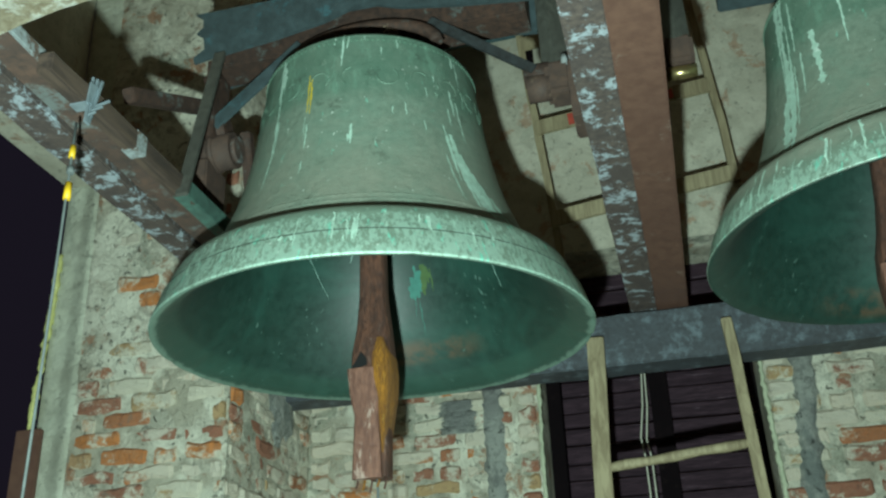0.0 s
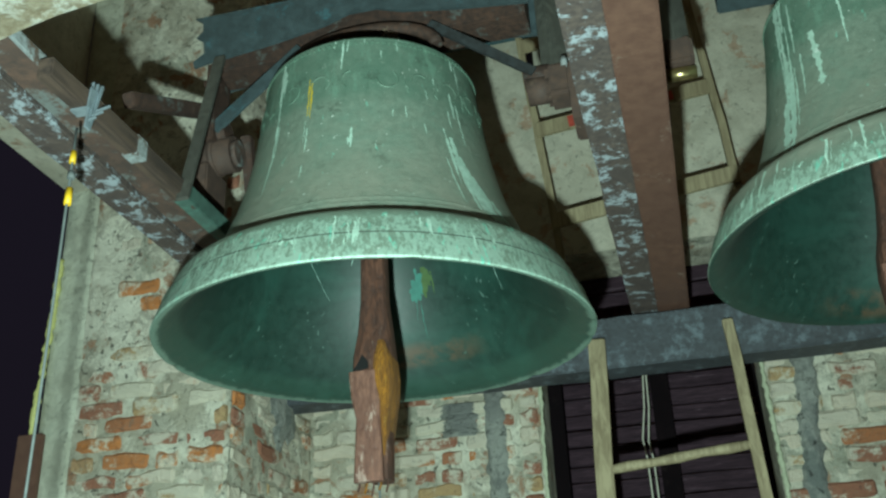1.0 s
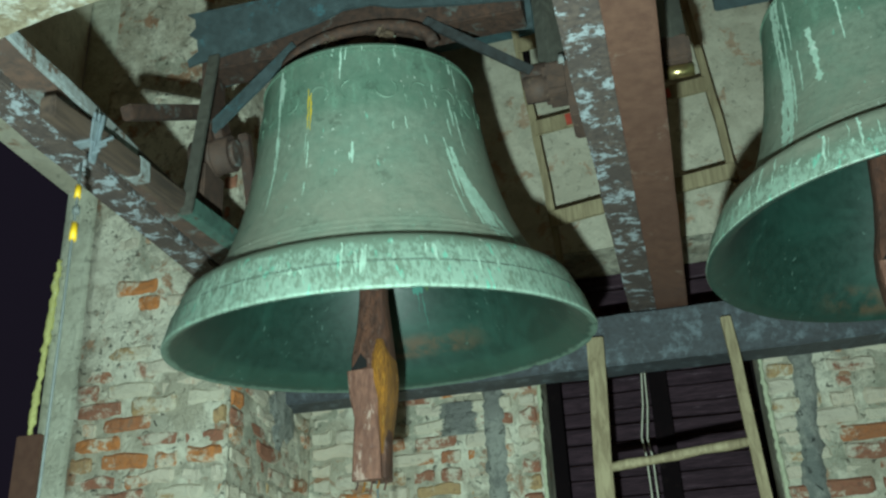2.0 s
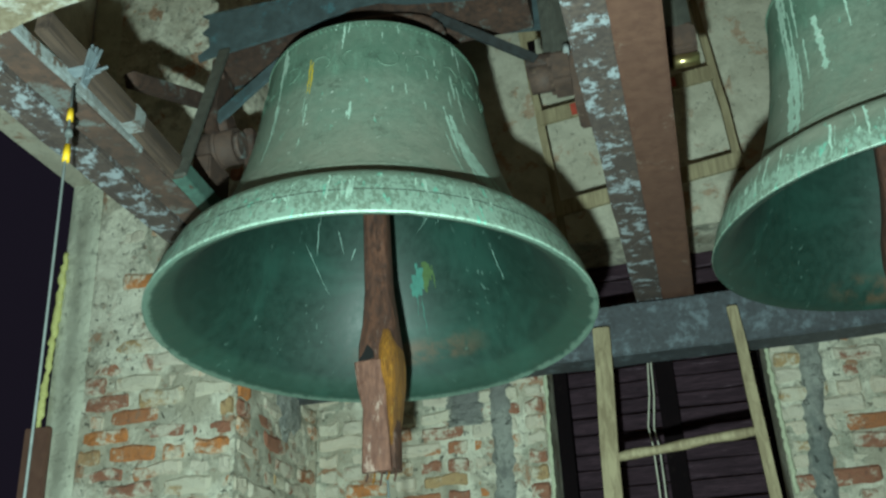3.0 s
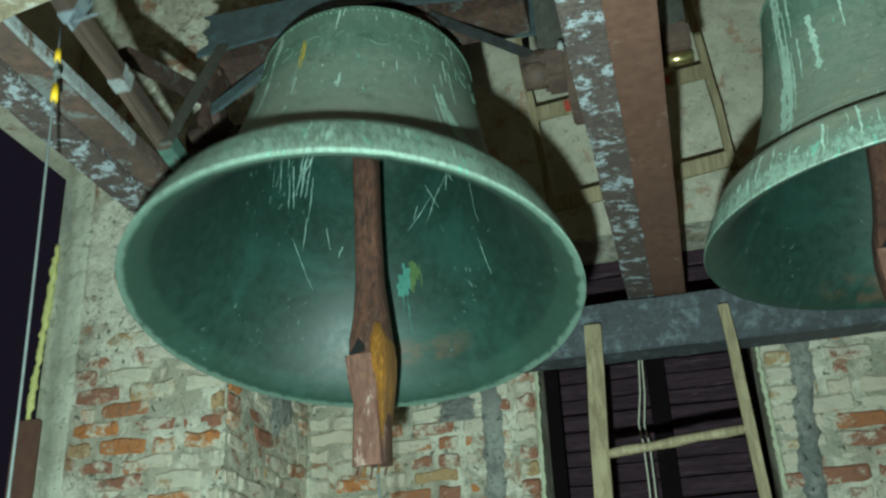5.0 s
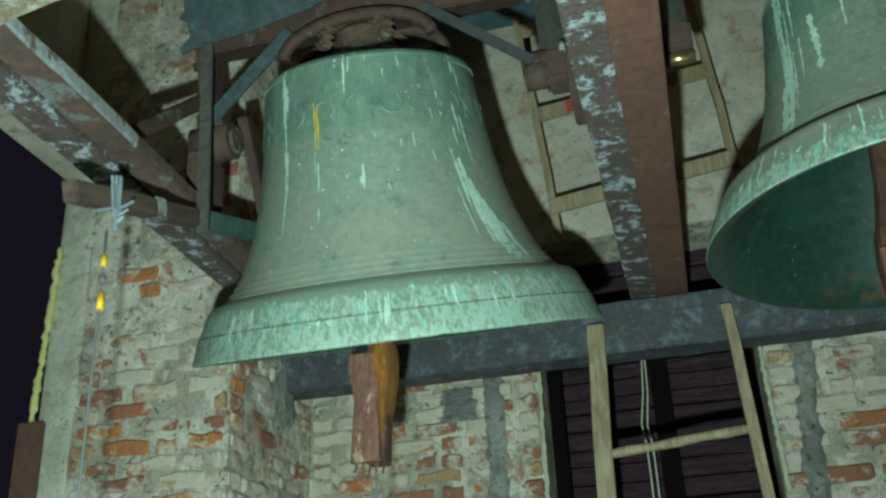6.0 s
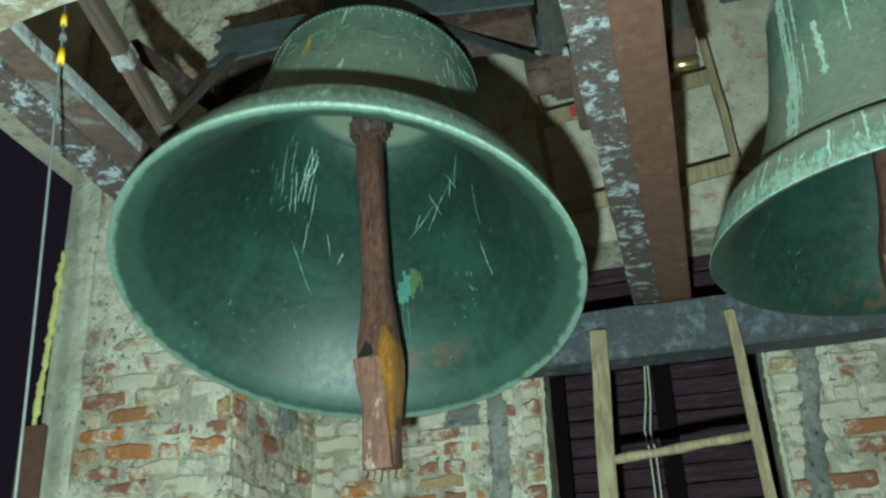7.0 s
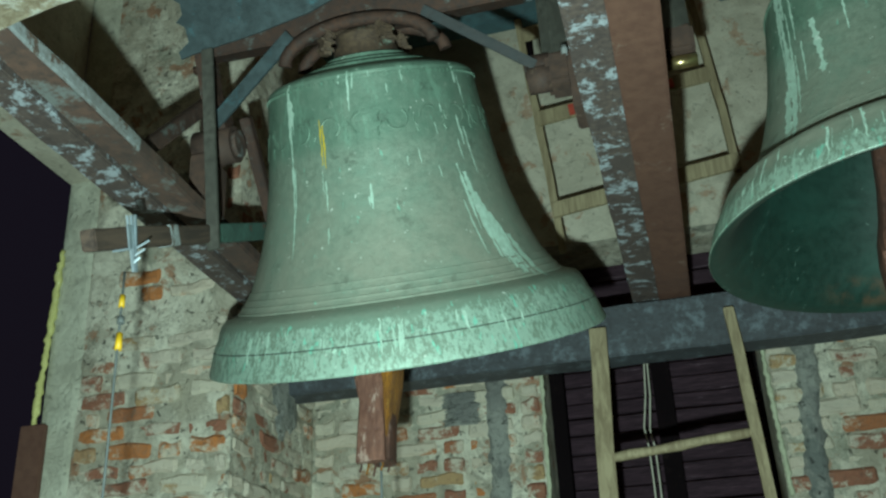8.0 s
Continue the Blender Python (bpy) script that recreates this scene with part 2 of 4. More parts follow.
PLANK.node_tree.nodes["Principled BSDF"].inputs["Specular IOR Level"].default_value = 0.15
LIMEWOOD = blotchy("limewashed timber", (0.30, 0.265, 0.185), (0.16, 0.12, 0.07), (0.42, 0.42, 0.36), 0.9, 0.0, size=8, pale_from=0.50, pale_to=0.60, bump=0.9, depth=0.012)
BLACK = plain("hole shade black", (0.004, 0.004, 0.004), 0.9)
FOAM = blotchy("yellow mounting foam", (0.70, 0.70, 0.28), (0.50, 0.48, 0.17), (0.80, 0.82, 0.50), 0.8, 0.0, size=20)
PALEFOAM = blotchy("pale mounting foam", (0.60, 0.64, 0.46), (0.42, 0.45, 0.31), (0.72, 0.76, 0.60), 0.8, 0.0, size=20)
# unseen floor and ceiling boards, toned warm to bounce fill
FLOORWOOD = blotchy("warm boards for bounce light", (0.34, 0.22, 0.14), (0.22, 0.14, 0.09), (0.40, 0.30, 0.21), 0.85, 0.0, scale=(1, 0.2, 1), size=6)
ROPE = plain("grey cord", (0.15, 0.17, 0.165), 0.7)
YELLOW = plain("yellow tape", (0.85, 0.52, 0.02), 0.5)
STEELWIRE = plain("galvanised wire", (0.34, 0.41, 0.45), 0.5, 0.4)
BRASS = plain("worn bright bronze", (0.60, 0.47, 0.22), 0.3, 0.9)
RED = plain("red paint mark", (0.55, 0.08, 0.05), 0.7)
TEALBLUE = blotchy("flaking blue-green paint", (0.07, 0.16, 0.18), (0.05, 0.09, 0.10), (0.20, 0.12, 0.09), 0.7, 0.0, size=5, pale_from=0.60, pale_to=0.70)
RUSTGREY = blotchy("brown rust with grey scale", (0.17, 0.095, 0.068), (0.075, 0.055, 0.048), (0.19, 0.21, 0.20), 0.8, 0.1, size=6, pale_from=0.52, pale_to=0.62)
CHIPPED = blotchy("chipped pale paint", (0.40, 0.46, 0.47), (0.20, 0.20, 0.19), (0.12, 0.08, 0.06), 0.8, 0.0, size=9, pale_from=0.53, pale_to=0.58)
CABLE = plain("white flex", (0.58, 0.56, 0.46), 0.5)


# ---- building helpers ----
def part(name, bm, material, parent=None, label=""):
    me = bpy.data.meshes.new(name)
    bm.to_mesh(me)
    bm.free()
    for mt in (material if isinstance(material, (list, tuple)) else [material]):
        me.materials.append(mt)
    ob = new(name, me)
    ob.parent = parent
    if label:
        tagged(ob, label)
    return ob


def empty(name, at=(0, 0, 0)):
    ob = new(name)
    ob.empty_display_size = 0.1
    ob.location = at
    return ob


def add_bar(bm, p, q, w, h, bevel=0.004, cuts=0, wobble=0.0, side=(0, 0, 1), twist=0.0):
    """A bar of w x h from p to q; h lies along side as far as it can."""
    p, q = Vector(p), Vector(q)
    d = (q - p)
    length = d.length
    d.normalize()
    s = Vector(side)
    s = s - d * s.dot(d)
    if s.length < 1e-4:
        s = Vector((0, 1, 0)) - d * d.y
    s.normalize()
    r = d.cross(s)
    b2 = bmesh.new()
    bmesh.ops.create_cube(b2, size=1)
    bmesh.ops.scale(b2, vec=(w, h, length), verts=b2.verts)
    if cuts:
        es = [e for e in b2.edges if abs((e.verts[0].co - e.verts[1].co).z) > length * 0.9]
        bmesh.ops.subdivide_edges(b2, edges=es, cuts=cuts)
    if bevel:
        bmesh.ops.bevel(b2, geom=[e for e in b2.edges if e.is_boundary or len(e.link_faces) == 2 and e.calc_face_angle(0) > 0.5],
                        offset=bevel, segments=2, affect="EDGES")
    if wobble:
        seed = Vector((p.x * 7, p.y * 5, p.z * 3))
        for v in b2.verts:
            n = noise.noise_vector(Vector((v.co.x * 3, v.co.y * 3, v.co.z * 5)) + seed)
            v.co.x += n.x * wobble
            v.co.y += n.y * wobble
    m = Matrix((r, s, d)).transposed().to_4x4()
    m.translation = (p + q) / 2
    bmesh.ops.transform(b2, matrix=m, verts=b2.verts)
    tmp = bpy.data.meshes.new("tmp")
    b2.to_mesh(tmp)
    b2.free()
    bm.from_mesh(tmp)
    bpy.data.meshes.remove(tmp)
    return bm


def bar(name, p, q, w, h, material, parent=None, label="", **kw):
    return part(name, add_bar(bmesh.new(), p, q, w, h, **kw), material, parent, label)


def block(name, lo, hi, material, parent=None, label="", **kw):
    """An upright block between two corners, longest along its longest side."""
    lo, hi = Vector(lo), Vector(hi)
    size, mid = hi - lo, (hi + lo) / 2
    k = max(range(3), key=lambda i: size[i])
    e = Vector((0, 0, 0))
    e[k] = size[k] / 2
    side = (0, 0, 1) if k != 2 else (0, 1, 0)
    h = size.z if k != 2 else size.y
    w = size.x if k != 0 else size.y
    return bar(name, mid - e, mid + e, w, h, material, parent, label, side=side, **kw)


def add_lathe(bm, rows, steps=96, at=(0, 0, 0), slot=None, close=True):
    """Turns (radius, z) rows round the z axis."""
    rings = []
    for r, z in rows:
        if r < 1e-5:
            rings.append([bm.verts.new((at[0], at[1], at[2] + z))])
        else:
            rings.append([bm.verts.new((at[0] + r * math.cos(2 * math.pi * i / steps), at[1] + r * math.sin(2 * math.pi * i / steps), at[2] + z)) for i in range(steps)])
    for n, (a, b) in enumerate(zip(rings, rings[1:])):
        for i in range(steps):
            j = (i + 1) % steps
            if len(a) == 1 and len(b) == 1:
                continue
            vs = [a[0], b[i], b[j]] if len(a) == 1 else [a[i], b[0], a[j]] if len(b) == 1 else [a[i], b[i], b[j], a[j]]
            fc = bm.faces.new(vs)
            fc.smooth = True
            if slot:
                fc.material_index = slot(n)
    return bm


def tube(name, pts, radius, material, parent=None, label="", sides=8):
    """A round rod through the given points."""
    bm = bmesh.new()
    pts = [Vector(p) for p in pts]
    rings = []
    for i, p in enumerate(pts):
        d = (pts[min(i + 1, len(pts) - 1)] - pts[max(i - 1, 0)]).normalized()
        a = d.cross(Vector((0.3, 0.9, 0.2))).normalized()
        b = d.cross(a)
        r = radius[i] if isinstance(radius, (list, tuple)) else radius
        rings.append([bm.verts.new(p + a * r * math.cos(2 * math.pi * k / sides) + b * r * math.sin(2 * math.pi * k / sides)) for k in range(sides)])
    for a, b in zip(rings, rings[1:]):
        for k in range(sides):
            bm.faces.new((a[k], b[k], b[(k + 1) % sides], a[(k + 1) % sides])).smooth = True
    bm.faces.new(rings[0][::-1])
    bm.faces.new(rings[-1])
    bmesh.ops.recalc_face_normals(bm, faces=bm.faces)
    return part(name, bm, material, parent, label)


def add_skin(bm, origin, u, v, lu, lv, step, depth, bias, seed, holes=(), wild=1.0):
    """A lumpy plaster coat on a wall: a net of quads along u and v, pushed out along u x v."""
    origin, u, v = Vector(origin), Vector(u), Vector(v)
    n = u.cross(v)
    nu, nv = max(2, round(lu / step)), max(2, round(lv / step))
    net = []
    for i in range(nu + 1):
        col = []
        for j in range(nv + 1):
            a, b = lu * i / nu, lv * j / nv
            p = origin + u * a + v * b
            k = p * 3.1 + Vector((seed, 0, 0))
            h = noise.fractal(k, 0.9, 2.1, 5) * depth * wild + noise.noise(p * 26) * depth * 0.45
            h += bias(a, b) if callable(bias) else bias
            if i in (0, nu) or j in (0, nv):
                h = min(h, 0.0)
            col.append(bm.verts.new(p + n * h))
        net.append(col)
    for i in range(nu):
        for j in range(nv):
            a, b = lu * (i + 0.5) / nu, lv * (j + 0.5) / nv
            if any(x0 < a < x1 and y0 < b < y1 for x0, y0, x1, y1 in holes):
                continue
            bm.faces.new((net[i][j], net[i + 1][j], net[i + 1][j + 1], net[i][j + 1])).smooth = True
    return bm


# ---- the belfry ----
def structure(ob, label, category="wall"):
    return tagged(ob, label, category, kind="structure")


X_WIN, X_IN, X_RET = -2.61, -2.45, -1.74
Y_PIER, Y_BACK = 3.60, 4.50
TOP = 6.2
DOOR_L, DOOR_R, DOOR_T = -0.61, 0.40, 3.66
Z_LINTEL = 3.91


def build_walls():
    # pier between the west opening and the back wall
    bm = add_bar(bmesh.new(), (-2.175, 4.46, 0), (-2.175, 4.46, TOP), 0.87, 1.71, bevel=0)
    add_skin(bm, (X_IN, Y_PIER, 2.0), (1, 0, 0), (0, 0, 1), X_IN * -1 + X_RET, TOP - 2.0, 0.018, 0.014,
             lambda a, b: -0.006 + 0.014 * min(1, max(0, (b - 0.95) * 2)), 11, wild=1.5)
    add_skin(bm, (X_RET, Y_PIER, 2.0), (0, 1, 0), (0, 0, 1), Y_BACK - Y_PIER, TOP - 2.0, 0.02, 0.014,
             lambda a, b: -0.006 + 0.016 * min(1, max(0, (b - 1.3) * 2)), 17, wild=1.5)
    pier = structure(part("wall_pier", bm, MORTAR), "brick pier with flaking whitewash and crumbling mortar")
    bm = add_skin(bmesh.new(), (X_WIN, Y_PIER + 0.002, 0), (1, 0, 0), (0, 0, 1), 0.165, TOP, 0.018, 0.009, 0.010, 3)
    structure(part("jamb_coat", bm, REVEAL), "smooth grey cement coat along the window jamb", "plaster")
    # back wall in three pieces round the opening
    bm = bmesh.new()
    add_bar(bm, (-1.175, 4.75, 0), (-1.175, 4.75, TOP), 1.13, 0.49, bevel=0)
    add_bar(bm, (1.60, 4.75, 0), (1.60, 4.75, TOP), 2.40, 0.49, bevel=0)
    add_bar(bm, (-0.105, 4.75, DOOR_T), (-0.105, 4.75, TOP), 1.01, 0.49, bevel=0)
    add_skin(bm, (-1.74, Y_BACK, 2.0), (1, 0, 0), (0, 0, 1), 1.13, 1.35, 0.018, 0.014, -0.006, 23, wild=1.5)
    add_skin(bm, (DOOR_R, Y_BACK, 2.0), (1, 0, 0), (0, 0, 1), 1.6, 1.35, 0.018, 0.014, -0.004, 29, wild=1.5)
    wall = structure(part("wall_north", bm, MORTAR), "whitewashed brick back wall with a plank-closed doorway")
    bm = bmesh.new()
    add_skin(bm, (-1.74, Y_BACK, 3.35), (1, 0, 0), (0, 0, 1), 3.74, TOP - 3.35, 0.03, 0.012, 0.010, 31,
             holes=((1.13, -1, 2.14, DOOR_T - 3.35),))
    structure(part("plaster_coat", bm, PLASTER), "dusty grey plaster coat on the upper wall", "plaster")
    # west wall with a tall opening onto the night
    bm = bmesh.new()
    add_bar(bm, (-2.53, -1.2, 0), (-2.53, -1.2, TOP), 0.16, 3.0, bevel=0)
    add_bar(bm, (-2.53, 1.95, Z_LINTEL), (-2.53, 1.95, 4.25), 0.16, 3.3, bevel=0)
    add_bar(bm, (-2.69, 1.95, Z_LINTEL + 0.2), (-2.69, 1.95, TOP), 0.16, 3.3, bevel=0)
    add_bar(bm, (-2.53, 1.95, 0), (-2.53, 1.95, 1.2), 0.16, 3.3, bevel=0)
    add_skin(bm, (X_IN, 0.3, Z_LINTEL), (0, 1, 0), (0, 0, 1), 3.3, 0.34, 0.03, 0.006, 0.004, 41)
    add_skin(bm, (X_WIN, 0.3, 4.25), (0, 1, 0), (0, 0, 1), 3.3, TOP - 4.25, 0.03, 0.010, 0.004, 43)
    structure(part("wall_west", bm, PLASTER), "thick plastered wall with a tall open window to the night")
    # the unseen rest, closed; its warm tones bounce reddish fill into the shade
    bm = add_bar(bmesh.new(), (0, -2.6, 0), (0, -2.6, TOP), 7.0, 0.3, bevel=0)
    structure(part("wall_south", bm, BOUNCE_BRICK), "unseen closing wall in a warm bounce tone")
    bm = add_bar(bmesh.new(), (2.95, 1.0, 0), (2.95, 1.0, TOP), 0.3, 7.5, bevel=0)
    structure(part("wall_east", bm, BOUNCE_BRICK), "unseen closing wall in a warm bounce tone")
    bm = add_bar(bmesh.new(), (-0.2, 6.2, 0), (-0.2, 6.2, TOP), 4.0, 0.2, bevel=0)
    structure(part("wall_stair", bm, BOUNCE_BRICK), "added wall of the stair behind the doorway, warm bounce tone")
    bm = bmesh.new()
    add_bar(bm, (-2.78, 1.8, TOP + 0.1), (3.1, 1.8, TOP + 0.1), 9.0, 0.2, bevel=0)
    structure(part("ceiling", bm, FLOORWOOD), "unseen boarded ceiling in a warm bounce tone", "ceiling")
    bm = add_bar(bmesh.new(), (-2.61, 1.8, -0.1), (3.1, 1.8, -0.1), 9.0, 0.2, bevel=0)
    structure(part("floor", bm, FLOORWOOD), "unseen boarded belfry floor in a warm bounce tone", "floor")
    return pier, wall


PIER, BACK = build_walls()


def brick_meshes(count=14):
    out = []
    for k in range(count):
        bm = bmesh.new()
        add_bar(bm, (-0.118, 0, 0), (0.118, 0, 0), 0.05, 0.062, bevel=0)
        bmesh.ops.bevel(bm, geom=list(bm.edges), offset=0.013, segments=1, affect="EDGES")
        for x in (-0.055, 0.0, 0.055):
            bmesh.ops.bisect_plane(bm, geom=list(bm.verts) + list(bm.edges) + list(bm.faces), plane_co=(x, 0, 0), plane_no=(1, 0, 0.2))
        for v in bm.verts:
            v.co += noise.noise_vector(v.co * 9 + Vector((k * 9, 0, 0))) * 0.012
            v.co += noise.noise_vector(v.co * 30 + Vector((0, k * 5, 0))) * 0.007
        me = bpy.data.meshes.new("brick")
        bm.to_mesh(me)
        bm.free()
        me.materials.append(BRICK)
        out.append(me)
    return out


BRICKS = brick_meshes()


def lay_bricks(parent, a0, a1, z0, z1, fixed, axis, rnd, keep=lambda a, z: 1.0):
    """Courses of single bricks on a wall face: axis 'x' runs along a face of constant y, 'y' of constant x."""
    z, row = z0, 0
    while z < z1:
        a = a0 + (0.0 if row % 2 else -0.125)
        while a < a1:
            header = rnd.random() < 0.35
            w = 0.118 if header else 0.245
            c = a + w / 2
            lo, hi = max(a, a0 + 0.004), min(a + w, a1 - 0.004)
            if hi - lo > 0.05 and rnd.random() < keep(c, z):
                ob = new("brick", rnd.choice(BRICKS))
                mid, sx = (lo + hi) / 2, (hi - lo - 0.010) / 0.245
                out = rnd.uniform(-0.010, 0.016)
                tilt = rnd.uniform(-3.0, 3.0)
                if axis == "x":
                    ob.matrix_basis = pose(mid, fixed + 0.020 - out, z + rnd.uniform(-.006, .006), 0, tilt, rnd.uniform(-1.5, 1.5)) @ Matrix.Diagonal((sx * rnd.uniform(0.9, 1.02), 1, rnd.uniform(0.94, 1.12), 1))
                else:
                    ob.matrix_basis = pose(fixed - 0.020 + out, mid, z + rnd.uniform(-.006, .006), tilt, 0, 90 + rnd.uniform(-1.5, 1.5)) @ Matrix.Diagonal((sx * rnd.uniform(0.9, 1.02), 1, rnd.uniform(0.94, 1.12), 1))
                ob.parent = parent
            a += w + 0.010
        z += 0.0765
        row += 1


# ---- steel and timber of the bell frame ----
def frame_beam(name, lo, hi, material, label, category="beam", cuts=50, wobble=0.006):
    return tagged(block(name, lo, hi, material, cuts=cuts, wobble=wobble, bevel=0.006), label, category, "bell frame beams" if name == "frame_beam" else "")


Z_FR = 3.18
frame_beam("cross_beam", (-1.80, 4.10, 2.925), (2.60, 4.26, 3.15), SLATE, "slate-blue flaking steel cross beam under the bell frame")
tagged(bar("frame_beam", (-0.128, -2.45, 3.27), (-0.067, 4.30, 3.27), 0.118, 0.18, PEEL, bevel=0.006, cuts=50, wobble=0.006), "rusty frame beam with peeling blue-white paint", "beam", "bell frame beams")
tagged(bar("frame_beam", (-0.013, -2.45, 3.264), (0.056, 4.32, 3.264), 0.134, 0.192, BROWN, bevel=0.006, cuts=50, wobble=0.002), "dull red-brown painted frame beam", "beam", "bell frame beams")
frame_beam("frame_beam", (-1.716, -2.45, Z_FR), (-1.598, 4.10, 3.36), PEEL, "rusty side beam with worn white paint")
frame_beam("frame_beam", (-1.584, -2.45, Z_FR + 0.004), (-1.478, 4.10, 3.235), RUSTGREY, "brown rusty side beam with grey scale along the bell")
# the strip stops at y 2.34 so the beam's shadowed length stays dark
frame_beam("edge_strip", (-1.4775, -2.45, 3.178), (-1.4685, 2.34, 3.226), CHIPPED, "chipped pale blue-white painted edge strip", "strip", wobble=0.006, cuts=60)
tagged(bar("near_beam", (-2.45, 1.45, 2.785), (-0.55, 1.45, 3.197), 0.10, 0.10, LIMEWOOD, cuts=20, wobble=0.012), "pale limewashed timber beam overhead", "beam")


TEALWOOD = blotchy("flaking teal-green paint", (0.10, 0.22, 0.175), (0.06, 0.11, 0.09), (0.17, 0.11, 0.08), 0.7, 0.0, kind="Object", size=9, pale_from=0.57, pale_to=0.64)
CROWNMAT = blotchy("brown bronze with verdigris", (0.20, 0.135, 0.085), (0.10, 0.07, 0.055), (0.26, 0.36, 0.29), 0.6, 0.2, kind="Object", size=11, pale_from=0.58, pale_to=0.66)


# ---- bells ----
OUTER = [(0.0, 0.135), (0.145, 0.132), (0.150, 0.110), (0.195, 0.107), (0.200, 0.092), (0.245, 0.088), (0.250, 0.078), (0.310, 0.062), (0.345, 0.050), (0.356, 0.042),
         (0.360, 0.034), (0.363, 0.033), (0.363, 0.021), (0.366, 0.020), (0.370, -0.02), (0.378, -0.08), (0.384, -0.12), (0.392, -0.18), (0.408, -0.28), (0.432, -0.39), (0.463, -0.49), (0.500, -0.58),
         (0.520, -0.622), (0.525, -0.623), (0.527, -0.630), (0.536, -0.646), (0.541, -0.647), (0.543, -0.654), (0.552, -0.667), (0.557, -0.668), (0.559, -0.675), (0.568, -0.686), (0.573, -0.687), (0.576, -0.694),
         (0.618, -0.708), (0.634, -0.722), (0.645, -0.744), (0.656, -0.772), (0.6735, -0.802), (0.689, -0.850), (0.698, -0.874), (0.700, -0.882)]
INNER = [(0.697, -0.887), (0.688, -0.887), (0.650, -0.866), (0.608, -0.822), (0.565, -0.765), (0.522, -0.70), (0.478, -0.62), (0.438, -0.52), (0.400, -0.40), (0.368, -0.26), (0.346, -0.12),
         (0.326, -0.02), (0.285, 0.030), (0.210, 0.055), (0.10, 0.062), (0.0, 0.063)]



def bell_body(parent, k):
    rows = [(r * k, z * k) for r, z in OUTER + INNER]
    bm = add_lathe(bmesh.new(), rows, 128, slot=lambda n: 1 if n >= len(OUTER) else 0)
    bmesh.ops.recalc_face_normals(bm, faces=bm.faces)
    for v in bm.verts:
        if v.co.z < -0.86 * k:
            n = noise.noise(v.co * 16)
            v.co.z += max(0, n - 0.35) * 0.02
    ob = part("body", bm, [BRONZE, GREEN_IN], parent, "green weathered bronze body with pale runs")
    ob.data.set_sharp_from_angle(angle=radians(30))
    return ob


PIVOT = Vector((-0.894, 2.859, 3.584))


def swinging_bell():
    bell = empty("bell", PIVOT)
    tagged(bell, "large green weathered bronze bell swinging on a steel headstock", "bell", "bells")
    bell_body(bell, 1.0)
    bm = bmesh.new()
    for i in range(4):
        a = math.pi / 4 + i * math.pi / 2
        for s in range(9):
            b0, b1 = math.pi * s / 9, math.pi * (s + 1) / 9
            add_bar(bm, ((0.10 + 0.06 * math.cos(b0)) * math.cos(a), (0.10 + 0.06 * math.cos(b0)) * math.sin(a), 0.15 + 0.10 * math.sin(b0)),
                    ((0.10 + 0.06 * math.cos(b1)) * math.cos(a), (0.10 + 0.06 * math.cos(b1)) * math.sin(a), 0.15 + 0.10 * math.sin(b1)), 0.058, 0.052, bevel=0.012)
    part("crown", bm, CROWNMAT, bell, "brown and verdigris cast crown loops")
    part("crown_head", add_lathe(bmesh.new(), [(0.0, 0.235), (0.085, 0.232), (0.100, 0.215), (0.096, 0.190), (0.112, 0.170), (0.118, 0.140), (0.135, 0.131), (0.0, 0.131)], 40), CROWNMAT, bell, "worn bronze crown head")
    bar("clapper_staple", (0, 0, 0.09), (0, 0, -0.215), 0.05, 0.045, RUSTY, bell, "rusty iron staple that carries the clapper", bevel=0.006)
    # headstock: a deep channel with a torn, jagged end
    head = part("headstock", add_bar(bmesh.new(), (-0.60, 0.01, 0.342), (0.58, 0.01, 0.342), 0.14, 0.215, bevel=0.006, cuts=12, wobble=0.004), RUSTY, bell, "dark teal steel headstock")
    for y in (-0.093, 0.093):
        bm = bmesh.new()
        edge = [(0.60, 0.456), (0.60, 0.245), (0.35, 0.276), (0.15, 0.311), (0.05, 0.345), (-0.05, 0.345), (-0.15, 0.311), (-0.35, 0.276), (-0.60, 0.246), (-0.650, 0.236), (-0.655, 0.262), (-0.612, 0.292), (-0.618, 0.345), (-0.648, 0.368), (-0.622, 0.392), (-0.624, 0.432), (-0.656, 0.456)]
        f = bm.faces.new([bm.verts.new((x, y, z)) for x, z in edge])
        e = bmesh.ops.extrude_face_region(bm, geom=[f])
        bmesh.ops.translate(bm, vec=(0, 0.012 if y > 0 else -0.012, 0), verts=[g for g in e["geom"] if isinstance(g, bmesh.types.BMVert)])
        bmesh.ops.recalc_face_normals(bm, faces=bm.faces)
        part("side_plate", bm, TEAL, head, "dark teal plate with a torn ragged end")
    # bow straps that hold the crown
    for y in (-0.10, 0.10):
        tube("bow_strap", [(0.27 * math.cos(math.pi * i / 14), y, 0.14 + 0.115 * math.sin(math.pi * i / 14)) for i in range(15)], 0.024, RUSTY, bell, "rusty curved strap over the crown", 8)
    for sgn in (-1, 1):
        x = 0.60 * sgn
        if sgn < 0:
            part("gudgeon_plate", add_bar(bmesh.new(), (x, 0, 0.27), (x, 0, -0.055), 0.035, 0.13, side=(0, 1, 0)), RUSTY, bell, "rusty hanging plate")
            tube("bolt", [(x + 0.03, -0.04, 0.20), (x - 0.035, -0.04, 0.20)], 0.016, RUSTY, bell, "", 6)
        tube("gudgeon", [(x - 0.05 * sgn, 0, 0), (x + (0.04 if sgn < 0 else 0.06) * sgn, 0, 0)], 0.042, RUSTY, bell, "rusty axle end", 20)
